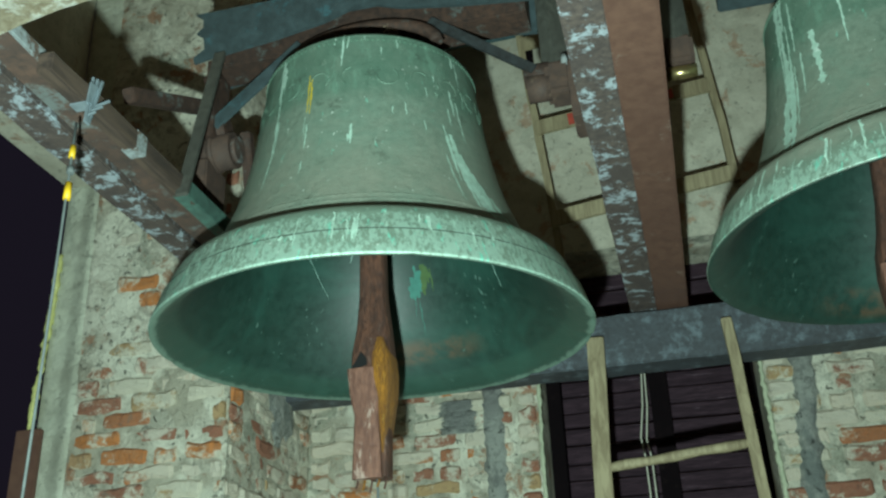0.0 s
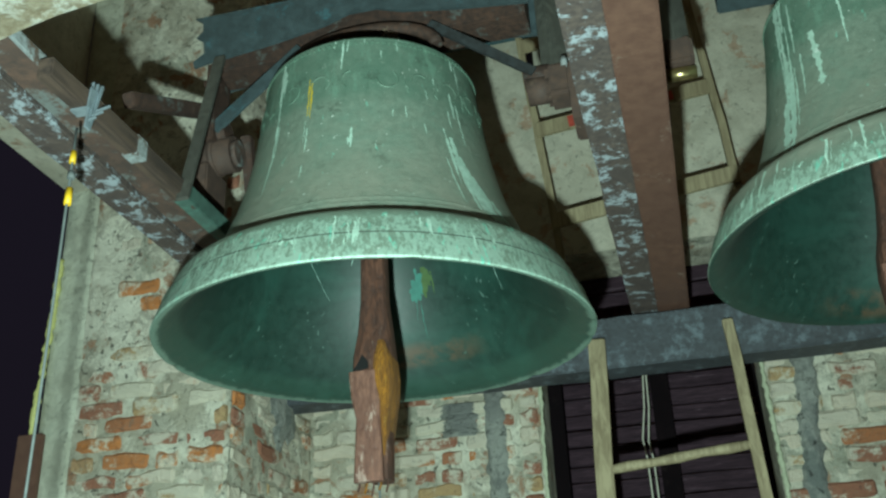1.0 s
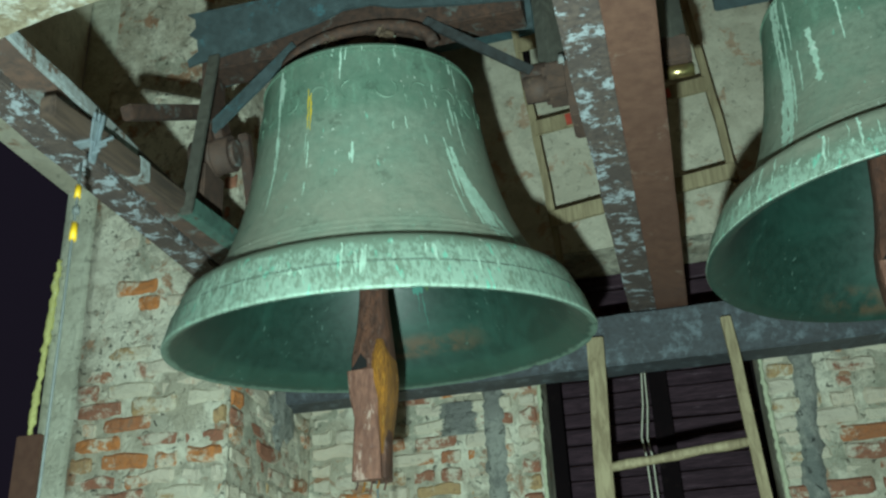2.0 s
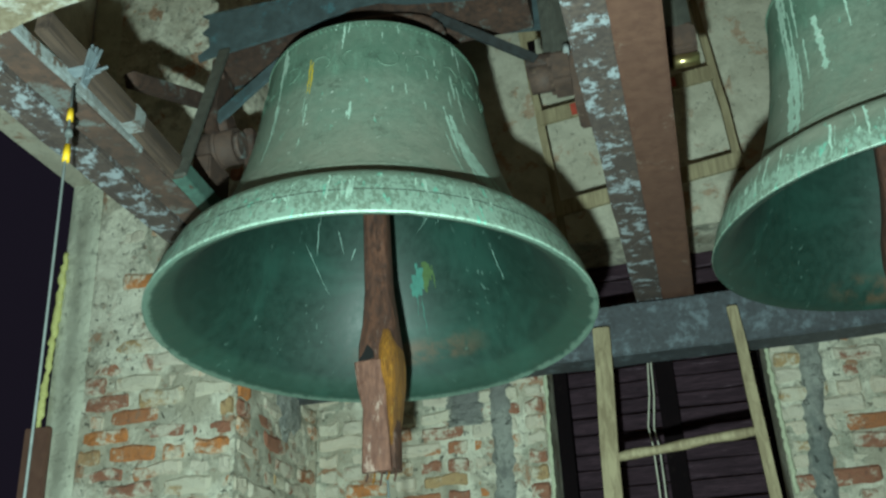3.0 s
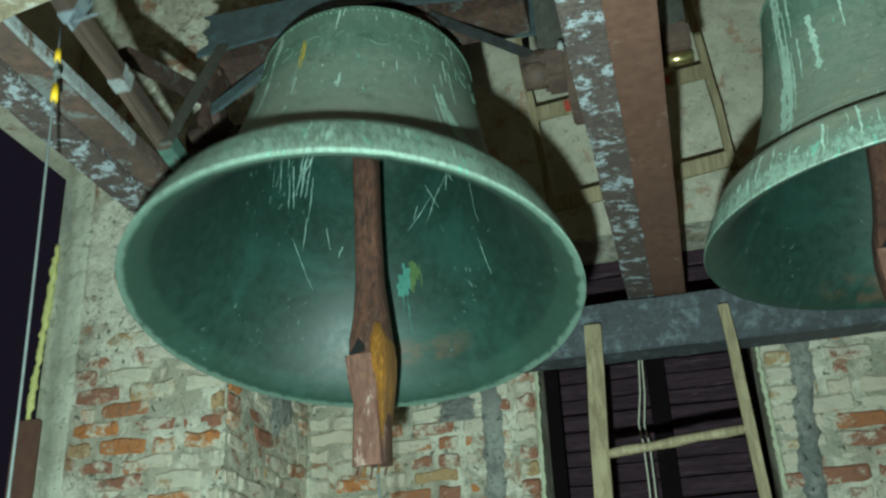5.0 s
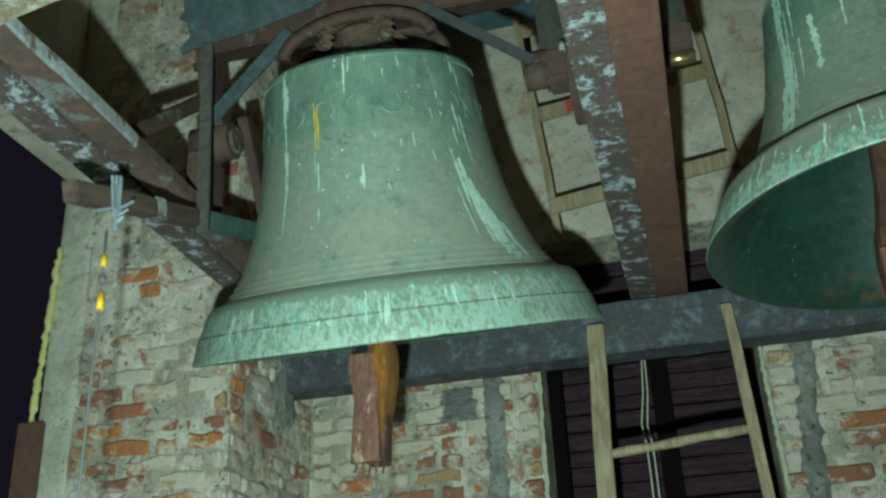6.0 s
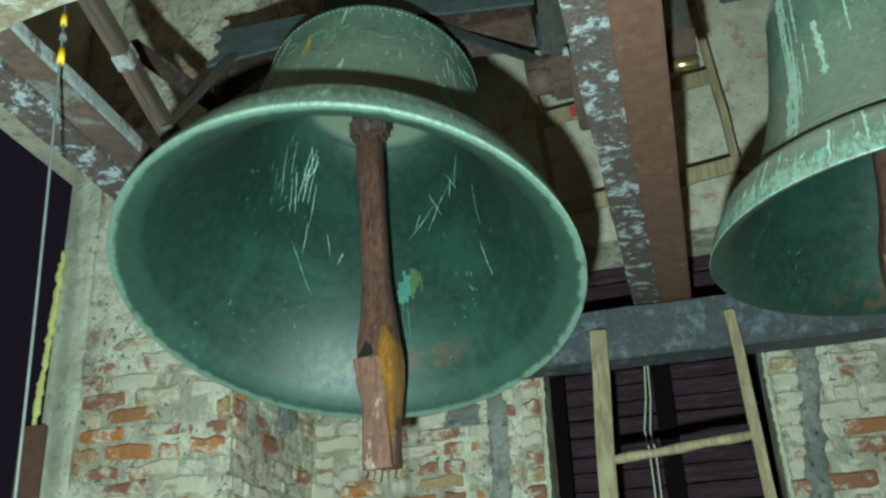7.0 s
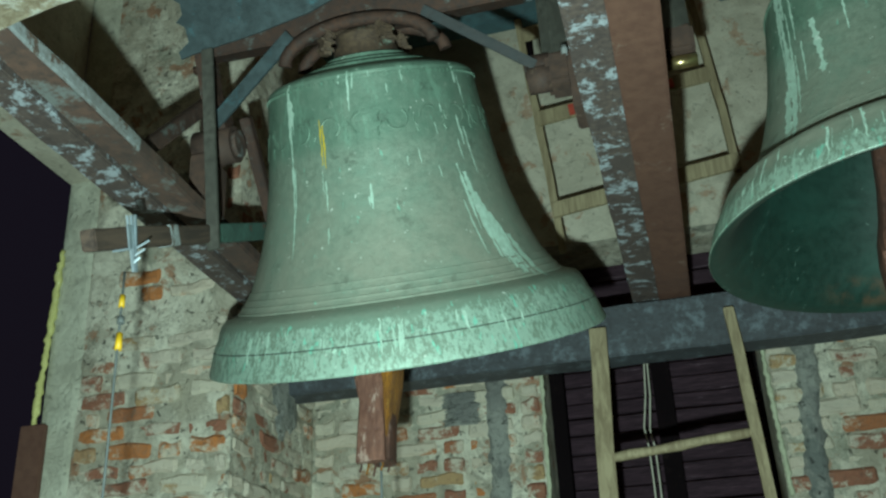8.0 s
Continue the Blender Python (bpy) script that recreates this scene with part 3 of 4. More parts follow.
        for y in (-0.078,):
            bar("stay", (0.24 * sgn, y, 0.25), (0.590 * sgn, y * 0.5, 0.0), 0.016, 0.050 if sgn < 0 else 0.036, TEAL if sgn < 0 else STAYMAT, bell, "blue-grey diagonal stay", side=(0, 0, 1), bevel=0.002)
    # rope lever on the axle's end
    X = -0.545
    lever = bar("lever", (X, 0.22, -0.408), (X, -1.055, -0.400), 0.046, 0.060, LEVERWOOD, bell, "brown timber rope lever", cuts=20, wobble=0.005)
    bar("tape_wrap", (X, -0.585, -0.403), (X, -0.640, -0.403), 0.050, 0.065, CHIPPED, lever, "pale tape wrap", bevel=0.002)
    bar("painted_end", (X, 0.222, -0.4075), (X, -0.33, -0.4045), 0.050, 0.064, TEALWOOD, lever, "teal-green painted lever end", bevel=0.003, cuts=8, wobble=0.002)
    bar("hanger", (-0.540, -0.118, 0.25), (-0.513, -0.374, -0.46), 0.042, 0.014, GREYGREEN, bell, "grey-green flat hanger bar", side=(0, 1, 0), bevel=0.002)
    bar("brace", (-0.60, 0.02, 0.10), (-0.675, -0.47, -0.12), 0.045, 0.050, RUSTY, bell, "rusty brace arm", bevel=0.004)
    bar("brace", (X + 0.03, 0.08, 0.02), (X + 0.03, 0.20, -0.41), 0.040, 0.045, RUSTY, bell, "rusty brace arm", bevel=0.004)
    bm = bmesh.new()
    for n in range(3):
        add_bar(bm, (X + 0.030 - 0.006 * n, -0.848 - 0.012 * n, -0.340), (X + 0.030, -0.890 - 0.008 * n, -0.500), 0.007, 0.007, bevel=0)
    for n in range(3):
        add_bar(bm, (X + 0.026, -0.872 - 0.012 * n, -0.436 - 0.020 * n), (X + 0.070 - 0.012 * n, -0.862 - 0.012 * n, -0.418 - 0.022 * n), 0.0055, 0.0055, bevel=0)
    for n in range(6):
        add_bar(bm, (X - 0.026, -0.868 - 0.006 * n, -0.434), (X + 0.027, -0.868 - 0.006 * n, -0.434), 0.006, 0.006, bevel=0)
        add_bar(bm, (X + 0.026, -0.868 - 0.006 * n, -0.434), (X + 0.026, -0.860 - 0.006 * n, -0.368), 0.006, 0.006, bevel=0)
    tagged(part("wire_tie", bm, STEELWIRE, lever, "twisted galvanised wire tie"), kind="stuff")
    return bell


def add_slab_loop(bm, sections, sides=12):
    """Joins rounded-square sections (z, cx, half width, half depth)."""
    rings = []
    for z, cx, w, d in sections:
        ring = []
        for k in range(sides):
            a = 2 * math.pi * (k + 0.5) / sides
            c, s = math.cos(a), math.sin(a)
            p = 0.5
            ring.append(bm.verts.new((cx + w * math.copysign(abs(c) ** p, c), d * math.copysign(abs(s) ** p, s), z)))
        rings.append(ring)
    for a, b in zip(rings, rings[1:]):
        for k in range(sides):
            bm.faces.new((a[k], b[k], b[(k + 1) % sides], a[(k + 1) % sides]))
    bm.faces.new(rings[0])
    bm.faces.new(rings[-1][::-1])
    bmesh.ops.recalc_face_normals(bm, faces=bm.faces)
    return bm


def clapper(name, at, k, label):
    ob = empty(name, at)
    tagged(ob, label, "clapper", "clappers")
    part("shaft", add_slab_loop(bmesh.new(), [(z * k, cx * k, w * k, d * k) for z, cx, w, d in (
        (0.00, 0, 0.040, 0.035), (-0.04, 0, 0.043, 0.036), (-0.30, 0.0, 0.041, 0.036), (-0.55, 0.002, 0.044, 0.038), (-0.66, 0.004, 0.054, 0.048),
        (-0.74, 0.001, 0.064, 0.060), (-0.82, 0.001, 0.066, 0.064), (-0.90, 0.003, 0.058, 0.056), (-0.96, 0.005, 0.047, 0.048), (-1.04, 0.010, 0.043, 0.044), (-1.13, 0.018, 0.034, 0.042))]), CLAP, ob, "rust-brown forged iron shaft")
    part("leather_wrap", add_slab_loop(bmesh.new(), [(z * k, cx * k, w * k, d * k) for z, cx, w, d in (
        (-0.70, 0.034, 0.014, 0.056), (-0.75, 0.037, 0.028, 0.069), (-0.80, 0.038, 0.032, 0.073), (-0.86, 0.037, 0.031, 0.070), (-0.90, 0.035, 0.028, 0.066), (-0.98, 0.030, 0.022, 0.056), (-1.06, 0.030, 0.014, 0.047))]), LEATHER, ob, "frayed ochre leather wrap")
    part("cover_strip", add_slab_loop(bmesh.new(), [(z * k, cx * k, w * k, 0.014 * k) for z, cx, w in (
        (-0.80, -0.020, 0.046), (-0.88, -0.012, 0.046), (-0.95, -0.004, 0.038), (-1.14, -0.004, 0.046))]), STRIP, ob, "pale reddish cover strip").location = (0, -0.058 * k, 0)
    # a black patch laid on the front as the shade of a hole
    bm = bmesh.new()
    bm.faces.new([bm.verts.new((x * k, -0.0655 * k, z * k)) for x, z in ((-0.052, -0.795), (-0.036, -0.772), (-0.022, -0.745), (-0.004, -0.768), (-0.002, -0.79), (-0.03, -0.798))])
    e = bmesh.ops.extrude_face_region(bm, geom=bm.faces[:])
    bmesh.ops.translate(bm, vec=(0, 0.02, 0), verts=[g for g in e["geom"] if isinstance(g, bmesh.types.BMVert)])
    part("hole", bm, BLACK, ob, "black patch for the shade in a hole")
    for n in range(5):
        x = (-0.045 + 0.022 * n) * k
        tube("strand", [(x, -0.03 * k, -1.12 * k), (x + 0.004 * k, -0.032 * k, -1.145 * k), (x - 0.003 * k, -0.03 * k, (-1.16 - 0.008 * (n % 3)) * k)], 0.0035 * k, LEATHER if n % 2 else CLAP, ob, "frayed strand", 5)
    tube("cord_end", [(0.012 * k, -0.01 * k, -1.10 * k), (0.016 * k, -0.014 * k, -1.22 * k), (0.013 * k, -0.01 * k, -1.42 * k)], 0.004 * k, ROPE, ob, "thin grey cord hanging from the foot", 6)
    part("eye", add_bar(bmesh.new(), (-0.06 * k, 0, 0.02 * k), (0.07 * k, 0, 0.02 * k), 0.075 * k, 0.08 * k, bevel=0.012), RUSTY, ob, "rusty pivot block")
    tube("pin", [(0.0, -0.055 * k, 0.02 * k), (0.0, 0.05 * k, 0.02 * k)], 0.02 * k, RUSTY, ob, "", 10)
    return ob


BELL = swinging_bell()
CLAPPER = clapper("clapper", (-0.895, 2.859, 3.384), 1.0, "rust-brown clapper hanging still inside the swinging bell")


def still_bell():
    k = 0.906
    bell = empty("bell", (0.785, 2.859, 3.578))
    tagged(bell, "green weathered bronze bell hanging still beside the beam", "bell", "bells")
    bell_body(bell, k)
    part("headstock", add_bar(bmesh.new(), (-0.45, 0, 0.34), (0.55, 0, 0.34), 0.22, 0.26, bevel=0.006), TEAL, bell, "dark steel headstock")
    bar("clapper_staple", (-0.043, 0, 0.09), (-0.043, 0, -0.17), 0.045, 0.04, RUSTY, bell, "rusty iron staple that carries the clapper", bevel=0.006)
    bm = add_lathe(bmesh.new(), [(0.0, 0.25), (0.12, 0.25), (0.13, 0.13), (0.0, 0.13)], 32)
    part("crown", bm, RUSTY, bell, "rusty cast crown")
    return bell


STILL = still_bell()
clapper("clapper", (0.742, 2.859, 3.43), 0.90, "rust-brown clapper hanging in the still bell").rotation_euler = (0, radians(5), 0)


# ---- bearings and posts ----
def bearing(at, label, brass=False):
    ob = empty("bearing", at)
    tagged(ob, label, "bearing", "axle bearings")
    if brass:
        tube("axle_end", [(-0.055, 0, -0.05), (0.05, 0, -0.05)], 0.023, BRASS, ob, "bright worn bronze axle end", 20)
        part("pedestal", add_bar(bmesh.new(), (-0.14, 0.02, -0.08), (-0.055, 0.02, -0.08), 0.14, 0.24, bevel=0.006), RUST, ob, "rusty pedestal on the beam")
        part("housing", add_bar(bmesh.new(), (-0.05, 0.02, 0.03), (0.05, 0.02, 0.03), 0.11, 0.10, bevel=0.012), RUST, ob, "rusty bearing housing")
    else:
        part("housing", add_bar(bmesh.new(), (-0.035, 0, 0), (0.055, 0, 0), 0.12, 0.125, bevel=0.015), RUST, ob, "rusty bearing housing")
        tube("collar", [(-0.10, 0, -0.005), (-0.02, 0, -0.005)], 0.048, RUST, ob, "rusty round collar", 20)
        part("pedestal", add_bar(bmesh.new(), (0.045, 0, -0.07), (0.165, 0, -0.07), 0.16, 0.22, bevel=0.006), RUST, ob, "rusty pedestal on the beam")
        tube("bolt", [(0.035, -0.055, 0.075), (0.035, -0.055, 0.04)], 0.012, CHIPPED, ob, "", 8)
    part("post", add_bar(bmesh.new(), (0.0, 0, 0.065), (-0.02, 0.02, 1.2), 0.075, 0.06, bevel=0.004), GREYGREEN, ob, "grey-green steel post")
    return ob


bearing((-0.235, 2.859, 3.535), "rusty bearing block with a grey post above it")
bearing((0.175, 2.859, 3.55), "bearing with a bright bronze axle end", True)
LB = empty("bearing", (-1.53, 2.859, 3.584))
tagged(LB, "rusty round bearing on the side beam", "bearing", "axle bearings")
tube("housing", [(-0.045, 0.03, -0.078), (0.105, 0.03, -0.078)], 0.068, RUST, LB, "rusty round housing", 24)
tube("cap", [(0.103, 0.03, -0.078), (0.122, 0.03, -0.078)], 0.050, RUSTGREY, LB, "", 20)
tube("collar", [(0.020, 0.03, -0.078), (0.040, 0.03, -0.078)], 0.074, RUST, LB, "", 24)
part("foot", add_bar(bmesh.new(), (0, -0.05, -0.245), (0, 0.11, -0.245), 0.070, 0.21, bevel=0.006), RUST, LB, "rusty foot")


# ---- ladders ----
def ladder(name, feet, tops, rungs, label, round_rungs, left_width, right_width):
    ob = empty(name, ((Vector(feet[0]) + Vector(feet[1])) / 2))
    tagged(ob, label, "ladder")
    base = ob.location
    for f, t, w in zip(feet, tops, (left_width, right_width)):
        bar("rail", Vector(f) - base, Vector(t) - base, w, 0.045, LADDER, ob, side=(0, 1, 0), cuts=16, wobble=0.006)
    for n, s in enumerate(rungs):
        a = Vector(feet[0]).lerp(Vector(tops[0]), s - 0.012) - base
        b = Vector(feet[1]).lerp(Vector(tops[1]), s) - base
        d = (b - a).normalized()
        if round_rungs:
            pts = [a + (b - a) * i / 6 + Vector((0, 0, 0.002 * math.sin(i * 2.1 + n))) for i in range(7)]
            tube("rung", pts, [0.017 + 0.004 * (i % 2) for i in range(7)], LADDER, ob, "", 10)
        else:
            bar("rung", a - d * 0.02 + Vector((0, -0.035, 0)), b + d * 0.02 + Vector((0, -0.035, 0)), 0.022, 0.075, LADDER, ob, side=(0, 0, 1), bevel=0.003)
    return ob


ladder("ladder", ((-0.379, 3.55, 0.0), (0.350, 3.55, 0.0)), ((-0.283, 4.055, 3.035), (0.262, 4.055, 3.055)), (0.1, 0.2, 0.31, 0.42, 0.53, 0.64, 0.824), "raw pine ladder with round rungs leaning on the cross beam", True, 0.07, 0.042)


def wall_ladder():
    ob = empty("ladder", (-0.43, 4.24, 3.50))
    tagged(ob, "raw pine ladder with flat rungs hung on the upper wall", "ladder")
    base = ob.location
    for p, q in (((-0.408, 4.24, 3.50), (-0.600, 4.24, 5.7)), ((0.425, 4.24, 3.76), (0.275, 4.24, 5.7))):
        bar("rail", Vector(p) - base, Vector(q) - base, 0.035, 0.05, LADDER, ob, side=(0, 1, 0), cuts=16, wobble=0.008)
    for p, q in (((-0.44, 4.20, 3.700), (0.43, 4.20, 3.812)), ((-0.470, 4.20, 4.208), (0.37, 4.20, 4.295)), ((-0.515, 4.20, 4.72), (0.34, 4.20, 4.78)), ((-0.56, 4.20, 5.22), (0.31, 4.20, 5.28))):
        rung = bar("rung", Vector(p) - base, Vector(q) - base, 0.022, 0.078, LADDER, ob, side=(0, 0, 1), bevel=0.003, cuts=8, wobble=0.004)
        if 4.0 < p[2] < 4.5:
            bar("paint_mark", Vector((-0.31, 4.187, 4.223)) - base, Vector((-0.215, 4.187, 4.233)) - base, 0.003, 0.062, RED, rung, "smeared red paint mark", side=(0, 0, 1), bevel=0, cuts=6, wobble=0.004)
            bar("paint_mark", Vector((0.13, 4.187, 4.268)) - base, Vector((0.20, 4.187, 4.276)) - base, 0.003, 0.05, RED, rung, "smeared red paint mark", side=(0, 0, 1), bevel=0, cuts=6, wobble=0.004)
    for x, z in ((-0.592, 5.6), (0.283, 5.6)):
        bar("bracket", Vector((x, 4.24, z)) - base, Vector((x, 4.52, z)) - base, 0.03, 0.03, RUST, ob, "rusty wall bracket")
    return ob


wall_ladder()


# ---- runs, marks and scratches on the bells ----
def profile_at(rows, z):
    """Radius of a bell's outline at height z."""
    for (r0, z0), (r1, z1) in zip(rows, rows[1:]):
        if min(z0, z1) <= z <= max(z0, z1) and abs(z0 - z1) > 1e-6:
            return r0 + (r1 - r0) * (z - z0) / (z1 - z0)
    return rows[-1][0]


def add_run(bm, rows, k, az0, z0, az1, z1, width, out, rnd, ragged=0.5):
    """A thin dried run that follows the bell's outline between two places (degrees, height)."""
    n = max(4, int(abs(z1 - z0) / 0.012))
    old = None
    for i in range(n + 1):
        s = i / n
        z = z0 + (z1 - z0) * s
        r = profile_at(rows, z) * k + out
        w = width * (0.35 + 0.65 * math.sin(math.pi * min(1, 0.15 + s * 0.85))) * (1 + rnd.uniform(-ragged, ragged))
        a = radians(az0 + (az1 - az0) * s) + rnd.uniform(-1, 1) * 0.004
        d = w / 2 / r
        now = [bm.verts.new((r * math.cos(b), r * math.sin(b), z * k)) for b in (a - d, a + d)]
        if old:
            bm.faces.new((old[0], old[1], now[1], now[0])).smooth = True
        old = now


def runs_on(bell, k, rows, out, list_of_runs, name, material, label, seed):
    rnd = random.Random(seed)
    bm = bmesh.new()
    for az0, z0, az1, z1, w in list_of_runs:
        add_run(bm, rows, k, az0, z0, az1, z1, w, out, rnd)
    return tagged(part(name, bm, material, bell, label), kind="stuff")


MINT = blotchy("pale verdigris", (0.52, 0.74, 0.62), (0.38, 0.55, 0.44), (0.74, 0.84, 0.75), 0.7, 0.0, kind="Object", size=14)
VERDI = plain("bright verdigris", (0.055, 0.225, 0.18), 0.7)
CHALK = plain("yellow chalk", (0.70, 0.50, 0.02), 0.9)
SCRATCH = plain("pale scratch", (0.40, 0.62, 0.54), 0.6)
RUNS = [(237, 0.04, 237.5, -0.16, 0.016), (238, -0.02, 239, -0.10, 0.022), (237.5, -0.10, 241.5, -0.53, 0.0065), (258, -0.30, 258.6, -0.40, 0.005), (259, -0.45, 259, -0.50, 0.004),
        (278.5, -0.33, 278.2, -0.41, 0.008), (277.2, -0.37, 277.2, -0.40, 0.006), (322.5, -0.33, 324.5, -0.62, 0.020), (325, -0.40, 328, -0.66, 0.024), (328, -0.47, 331, -0.68, 0.030),
        (320.5, -0.34, 321, -0.48, 0.010), (332.5, 0.04, 332.5, -0.03, 0.014), (273.5, 0.04, 272.5, -0.09, 0.006), (302, -0.24, 302, -0.29, 0.004), (324, -0.22, 324.5, -0.29, 0.006),
        (318, -0.10, 318, -0.13, 0.005), (292, -0.02, 292, -0.05, 0.004), (334, -0.55, 337, -0.70, 0.026),
        (319.5, -0.30, 321.0, -0.52, 0.006), (323.5, -0.36, 326.5, -0.64, 0.012), (326.5, -0.44, 329.5, -0.68, 0.016), (330, -0.50, 333.5, -0.69, 0.020), (336, -0.60, 338.5, -0.70, 0.014), (317.5, -0.42, 319, -0.60, 0.005),
        (236.2, 0.02, 236.6, -0.06, 0.006), (239.4, -0.06, 239.8, -0.13, 0.006), (238.6, -0.24, 239.4, -0.30, 0.012), (240.4, -0.24, 241.0, -0.40, 0.004), (256.4, -0.27, 257.2, -0.36, 0.003),
        (269, 0.03, 268.5, 0.00, 0.006), (276, 0.03, 275, -0.02, 0.006), (310, -0.30, 310.4, -0.34, 0.003), (313, -0.16, 313.3, -0.20, 0.003), (327, -0.14, 327.5, -0.24, 0.008), (330, -0.18, 331, -0.34, 0.007), (296, -0.26, 296, -0.29, 0.003),
        (288, -0.40, 288.3, -0.42, 0.003), (335, 0.0, 335.5, -0.10, 0.006), (284, 0.03, 284, 0.01, 0.004), (300, 0.02, 300.3, -0.02, 0.003)]
rr = random.Random(5)
LIPS = [(a, -0.722 - rr.random() * 0.10, a + rr.uniform(-0.8, 0.8), -0.775 - rr.random() * 0.07, rr.choice((0.002, 0.003, 0.004, 0.006, 0.010))) for a in [190 + 2.2 * i + rr.uniform(-6, 6) for i in range(95)]]
def bead_row(bell, k, z, r, count):
    """A row of small cast beads round the shoulder."""
    bm = bmesh.new()
    for i in range(count):
        a = 2 * math.pi * i / count
        m = Matrix.Rotation(a, 4, "Z") @ Matrix.Translation((r * k, 0, z * k))
        bmesh.ops.create_cube(bm, size=0.0085 * k, matrix=m)
    return tagged(part("bead_row", bm, BRONZE, bell, "row of small cast beads"), kind="stuff")


def garlands(bell, k, z, count):
    """Small cast wreaths in low relief round the upper waist, with a fine moulding below them."""
    bm = bmesh.new()
    rnd = random.Random(31)

    def chain(pts, wide, high=0.0018):
        for p, q in zip(pts, pts[1:]):
            spots = []
            for (a, zz), out in ((p, 0), (q, 0)):
                r = profile_at(OUTER, zz)
                spots.append((r, a, zz))
            quad = []
            for (r, a, zz), sgn in ((spots[0], -1), (spots[1], -1), (spots[1], 1), (spots[0], 1)):
                quad.append((r, a, zz, sgn))
            da, dz = spots[1][1] - spots[0][1], spots[1][2] - spots[0][2]
            r0 = spots[0][0]
            ln = math.hypot(da * r0, dz) or 1
            na, nz = -dz / ln / r0, da * r0 / ln
            low = [bm.verts.new(((r - 0.001) * k * math.cos(a + na * wide * sg), (r - 0.001) * k * math.sin(a + na * wide * sg), (zz + nz * wide * sg) * k)) for r, a, zz, sg in quad]
            ridge = [bm.verts.new(((r + high) * k * math.cos(a), (r + high) * k * math.sin(a), zz * k)) for r, a, zz in spots]
            bm.faces.new((low[0], low[1], ridge[1], ridge[0]))
            bm.faces.new((ridge[0], ridge[1], low[2], low[3]))

    for i in range(count):
        c = 2 * math.pi * i / count
        size = 0.034 * rnd.uniform(0.9, 1.1)
        first = rnd.randrange(14)
        chain([(c + size / 0.385 * math.cos(u * math.pi / 7), z + size * math.sin(u * math.pi / 7)) for u in range(first, first + rnd.randrange(6, 12))], 0.006)
        for j in range(5):
            a0 = c + math.pi / count + rnd.uniform(-0.02, 0.02)
            z0 = z + 0.03 - j * 0.016
            chain([(a0, z0), (a0 + rnd.uniform(-0.03, 0.03), z0 - 0.014)], 0.004)
    bmesh.ops.recalc_face_normals(bm, faces=bm.faces)
    return tagged(part("garland", bm, BRONZE, bell, "low cast wreaths and mouldings"), kind="stuff")


garlands(BELL, 1.0, -0.135, 22)
bead_row(BELL, 1.0, 0.014, 0.366, 130)
bead_row(STILL, 0.906, 0.014, 0.366, 130)
runs_on(BELL, 1.0, OUTER, 0.0012, RUNS + LIPS, "dried_run", MINT, "pale mint dried runs", 3)
runs_on(BELL, 1.0, OUTER, 0.0018, [(256.6, -0.10, 257.0, -0.25, 0.005), (258.0, -0.12, 258.6, -0.26, 0.005)], "chalk_mark", CHALK, "yellow chalk strokes", 4)
runs_on(BELL, 1.0, INNER, -0.0015, [(151, -0.02, 149.5, -0.27, 0.004), (147, -0.02, 150, -0.24, 0.004), (145, -0.04, 143.5, -0.255, 0.004), (148, -0.10, 146.5, -0.26, 0.006), (169, -0.10, 160, -0.30, 0.003), (156, -0.16, 149, -0.317, 0.004),
        (47, -0.15, 66, -0.27, 0.0035), (66, -0.24, 84, -0.35, 0.003), (40, -0.50, 40.5, -0.63, 0.003), (140, -0.33, 138, -0.45, 0.002), (145, -0.42, 129, -0.57, 0.002), (52, -0.18, 55, -0.25, 0.004),
        (150.5, -0.03, 146, -0.11, 0.004), (143.5, -0.06, 148.5, -0.20, 0.004), (152, -0.12, 145, -0.20, 0.003), (163, -0.05, 158, -0.22, 0.0025), (157, -0.20, 152, -0.33, 0.003), (141, -0.16, 139, -0.34, 0.0025), (170, -0.22, 166, -0.30, 0.002),
        (44, -0.10, 50, -0.22, 0.003), (56, -0.14, 48, -0.24, 0.003), (60, -0.22, 72, -0.34, 0.0025), (70, -0.18, 62, -0.30, 0.0025), (33, -0.30, 36, -0.46, 0.0025), (76, -0.26, 79, -0.31, 0.003), (118, -0.40, 120, -0.44, 0.003), (128, -0.34, 124, -0.42, 0.002)], "scratch", SCRATCH, "pale scratches", 6)
runs_on(BELL, 1.0, INNER, -0.0015, [(88.5, -0.50, 88, -0.58, 0.030), (86.5, -0.49, 86, -0.575, 0.030), (89.8, -0.53, 89.5, -0.575, 0.014), (84.5, -0.48, 84, -0.555, 0.028), (87, -0.46, 86, -0.50, 0.012), (86, -0.58, 86, -0.70, 0.003), (88, -0.58, 88.5, -0.64, 0.003)], "splash", VERDI, "pale green splash", 8)
LIME = plain("yellow-green stain", (0.075, 0.145, 0.045), 0.7)
runs_on(BELL, 1.0, INNER, -0.0018, [(82.5, -0.46, 82, -0.55, 0.026), (80.5, -0.47, 80, -0.53, 0.022), (78.5, -0.48, 78.5, -0.56, 0.006), (83.5, -0.52, 83, -0.57, 0.012)], "stain", LIME, "yellow-green stain", 12)
runs_on(STILL, 0.906, INNER, -0.0015, [(112, -0.16, 118, -0.30, 0.010), (108, -0.30, 116, -0.34, 0.008), (117, -0.28, 111, -0.40, 0.009)], "splash", VERDI, "pale green splash", 13)
rr = random.Random(9)
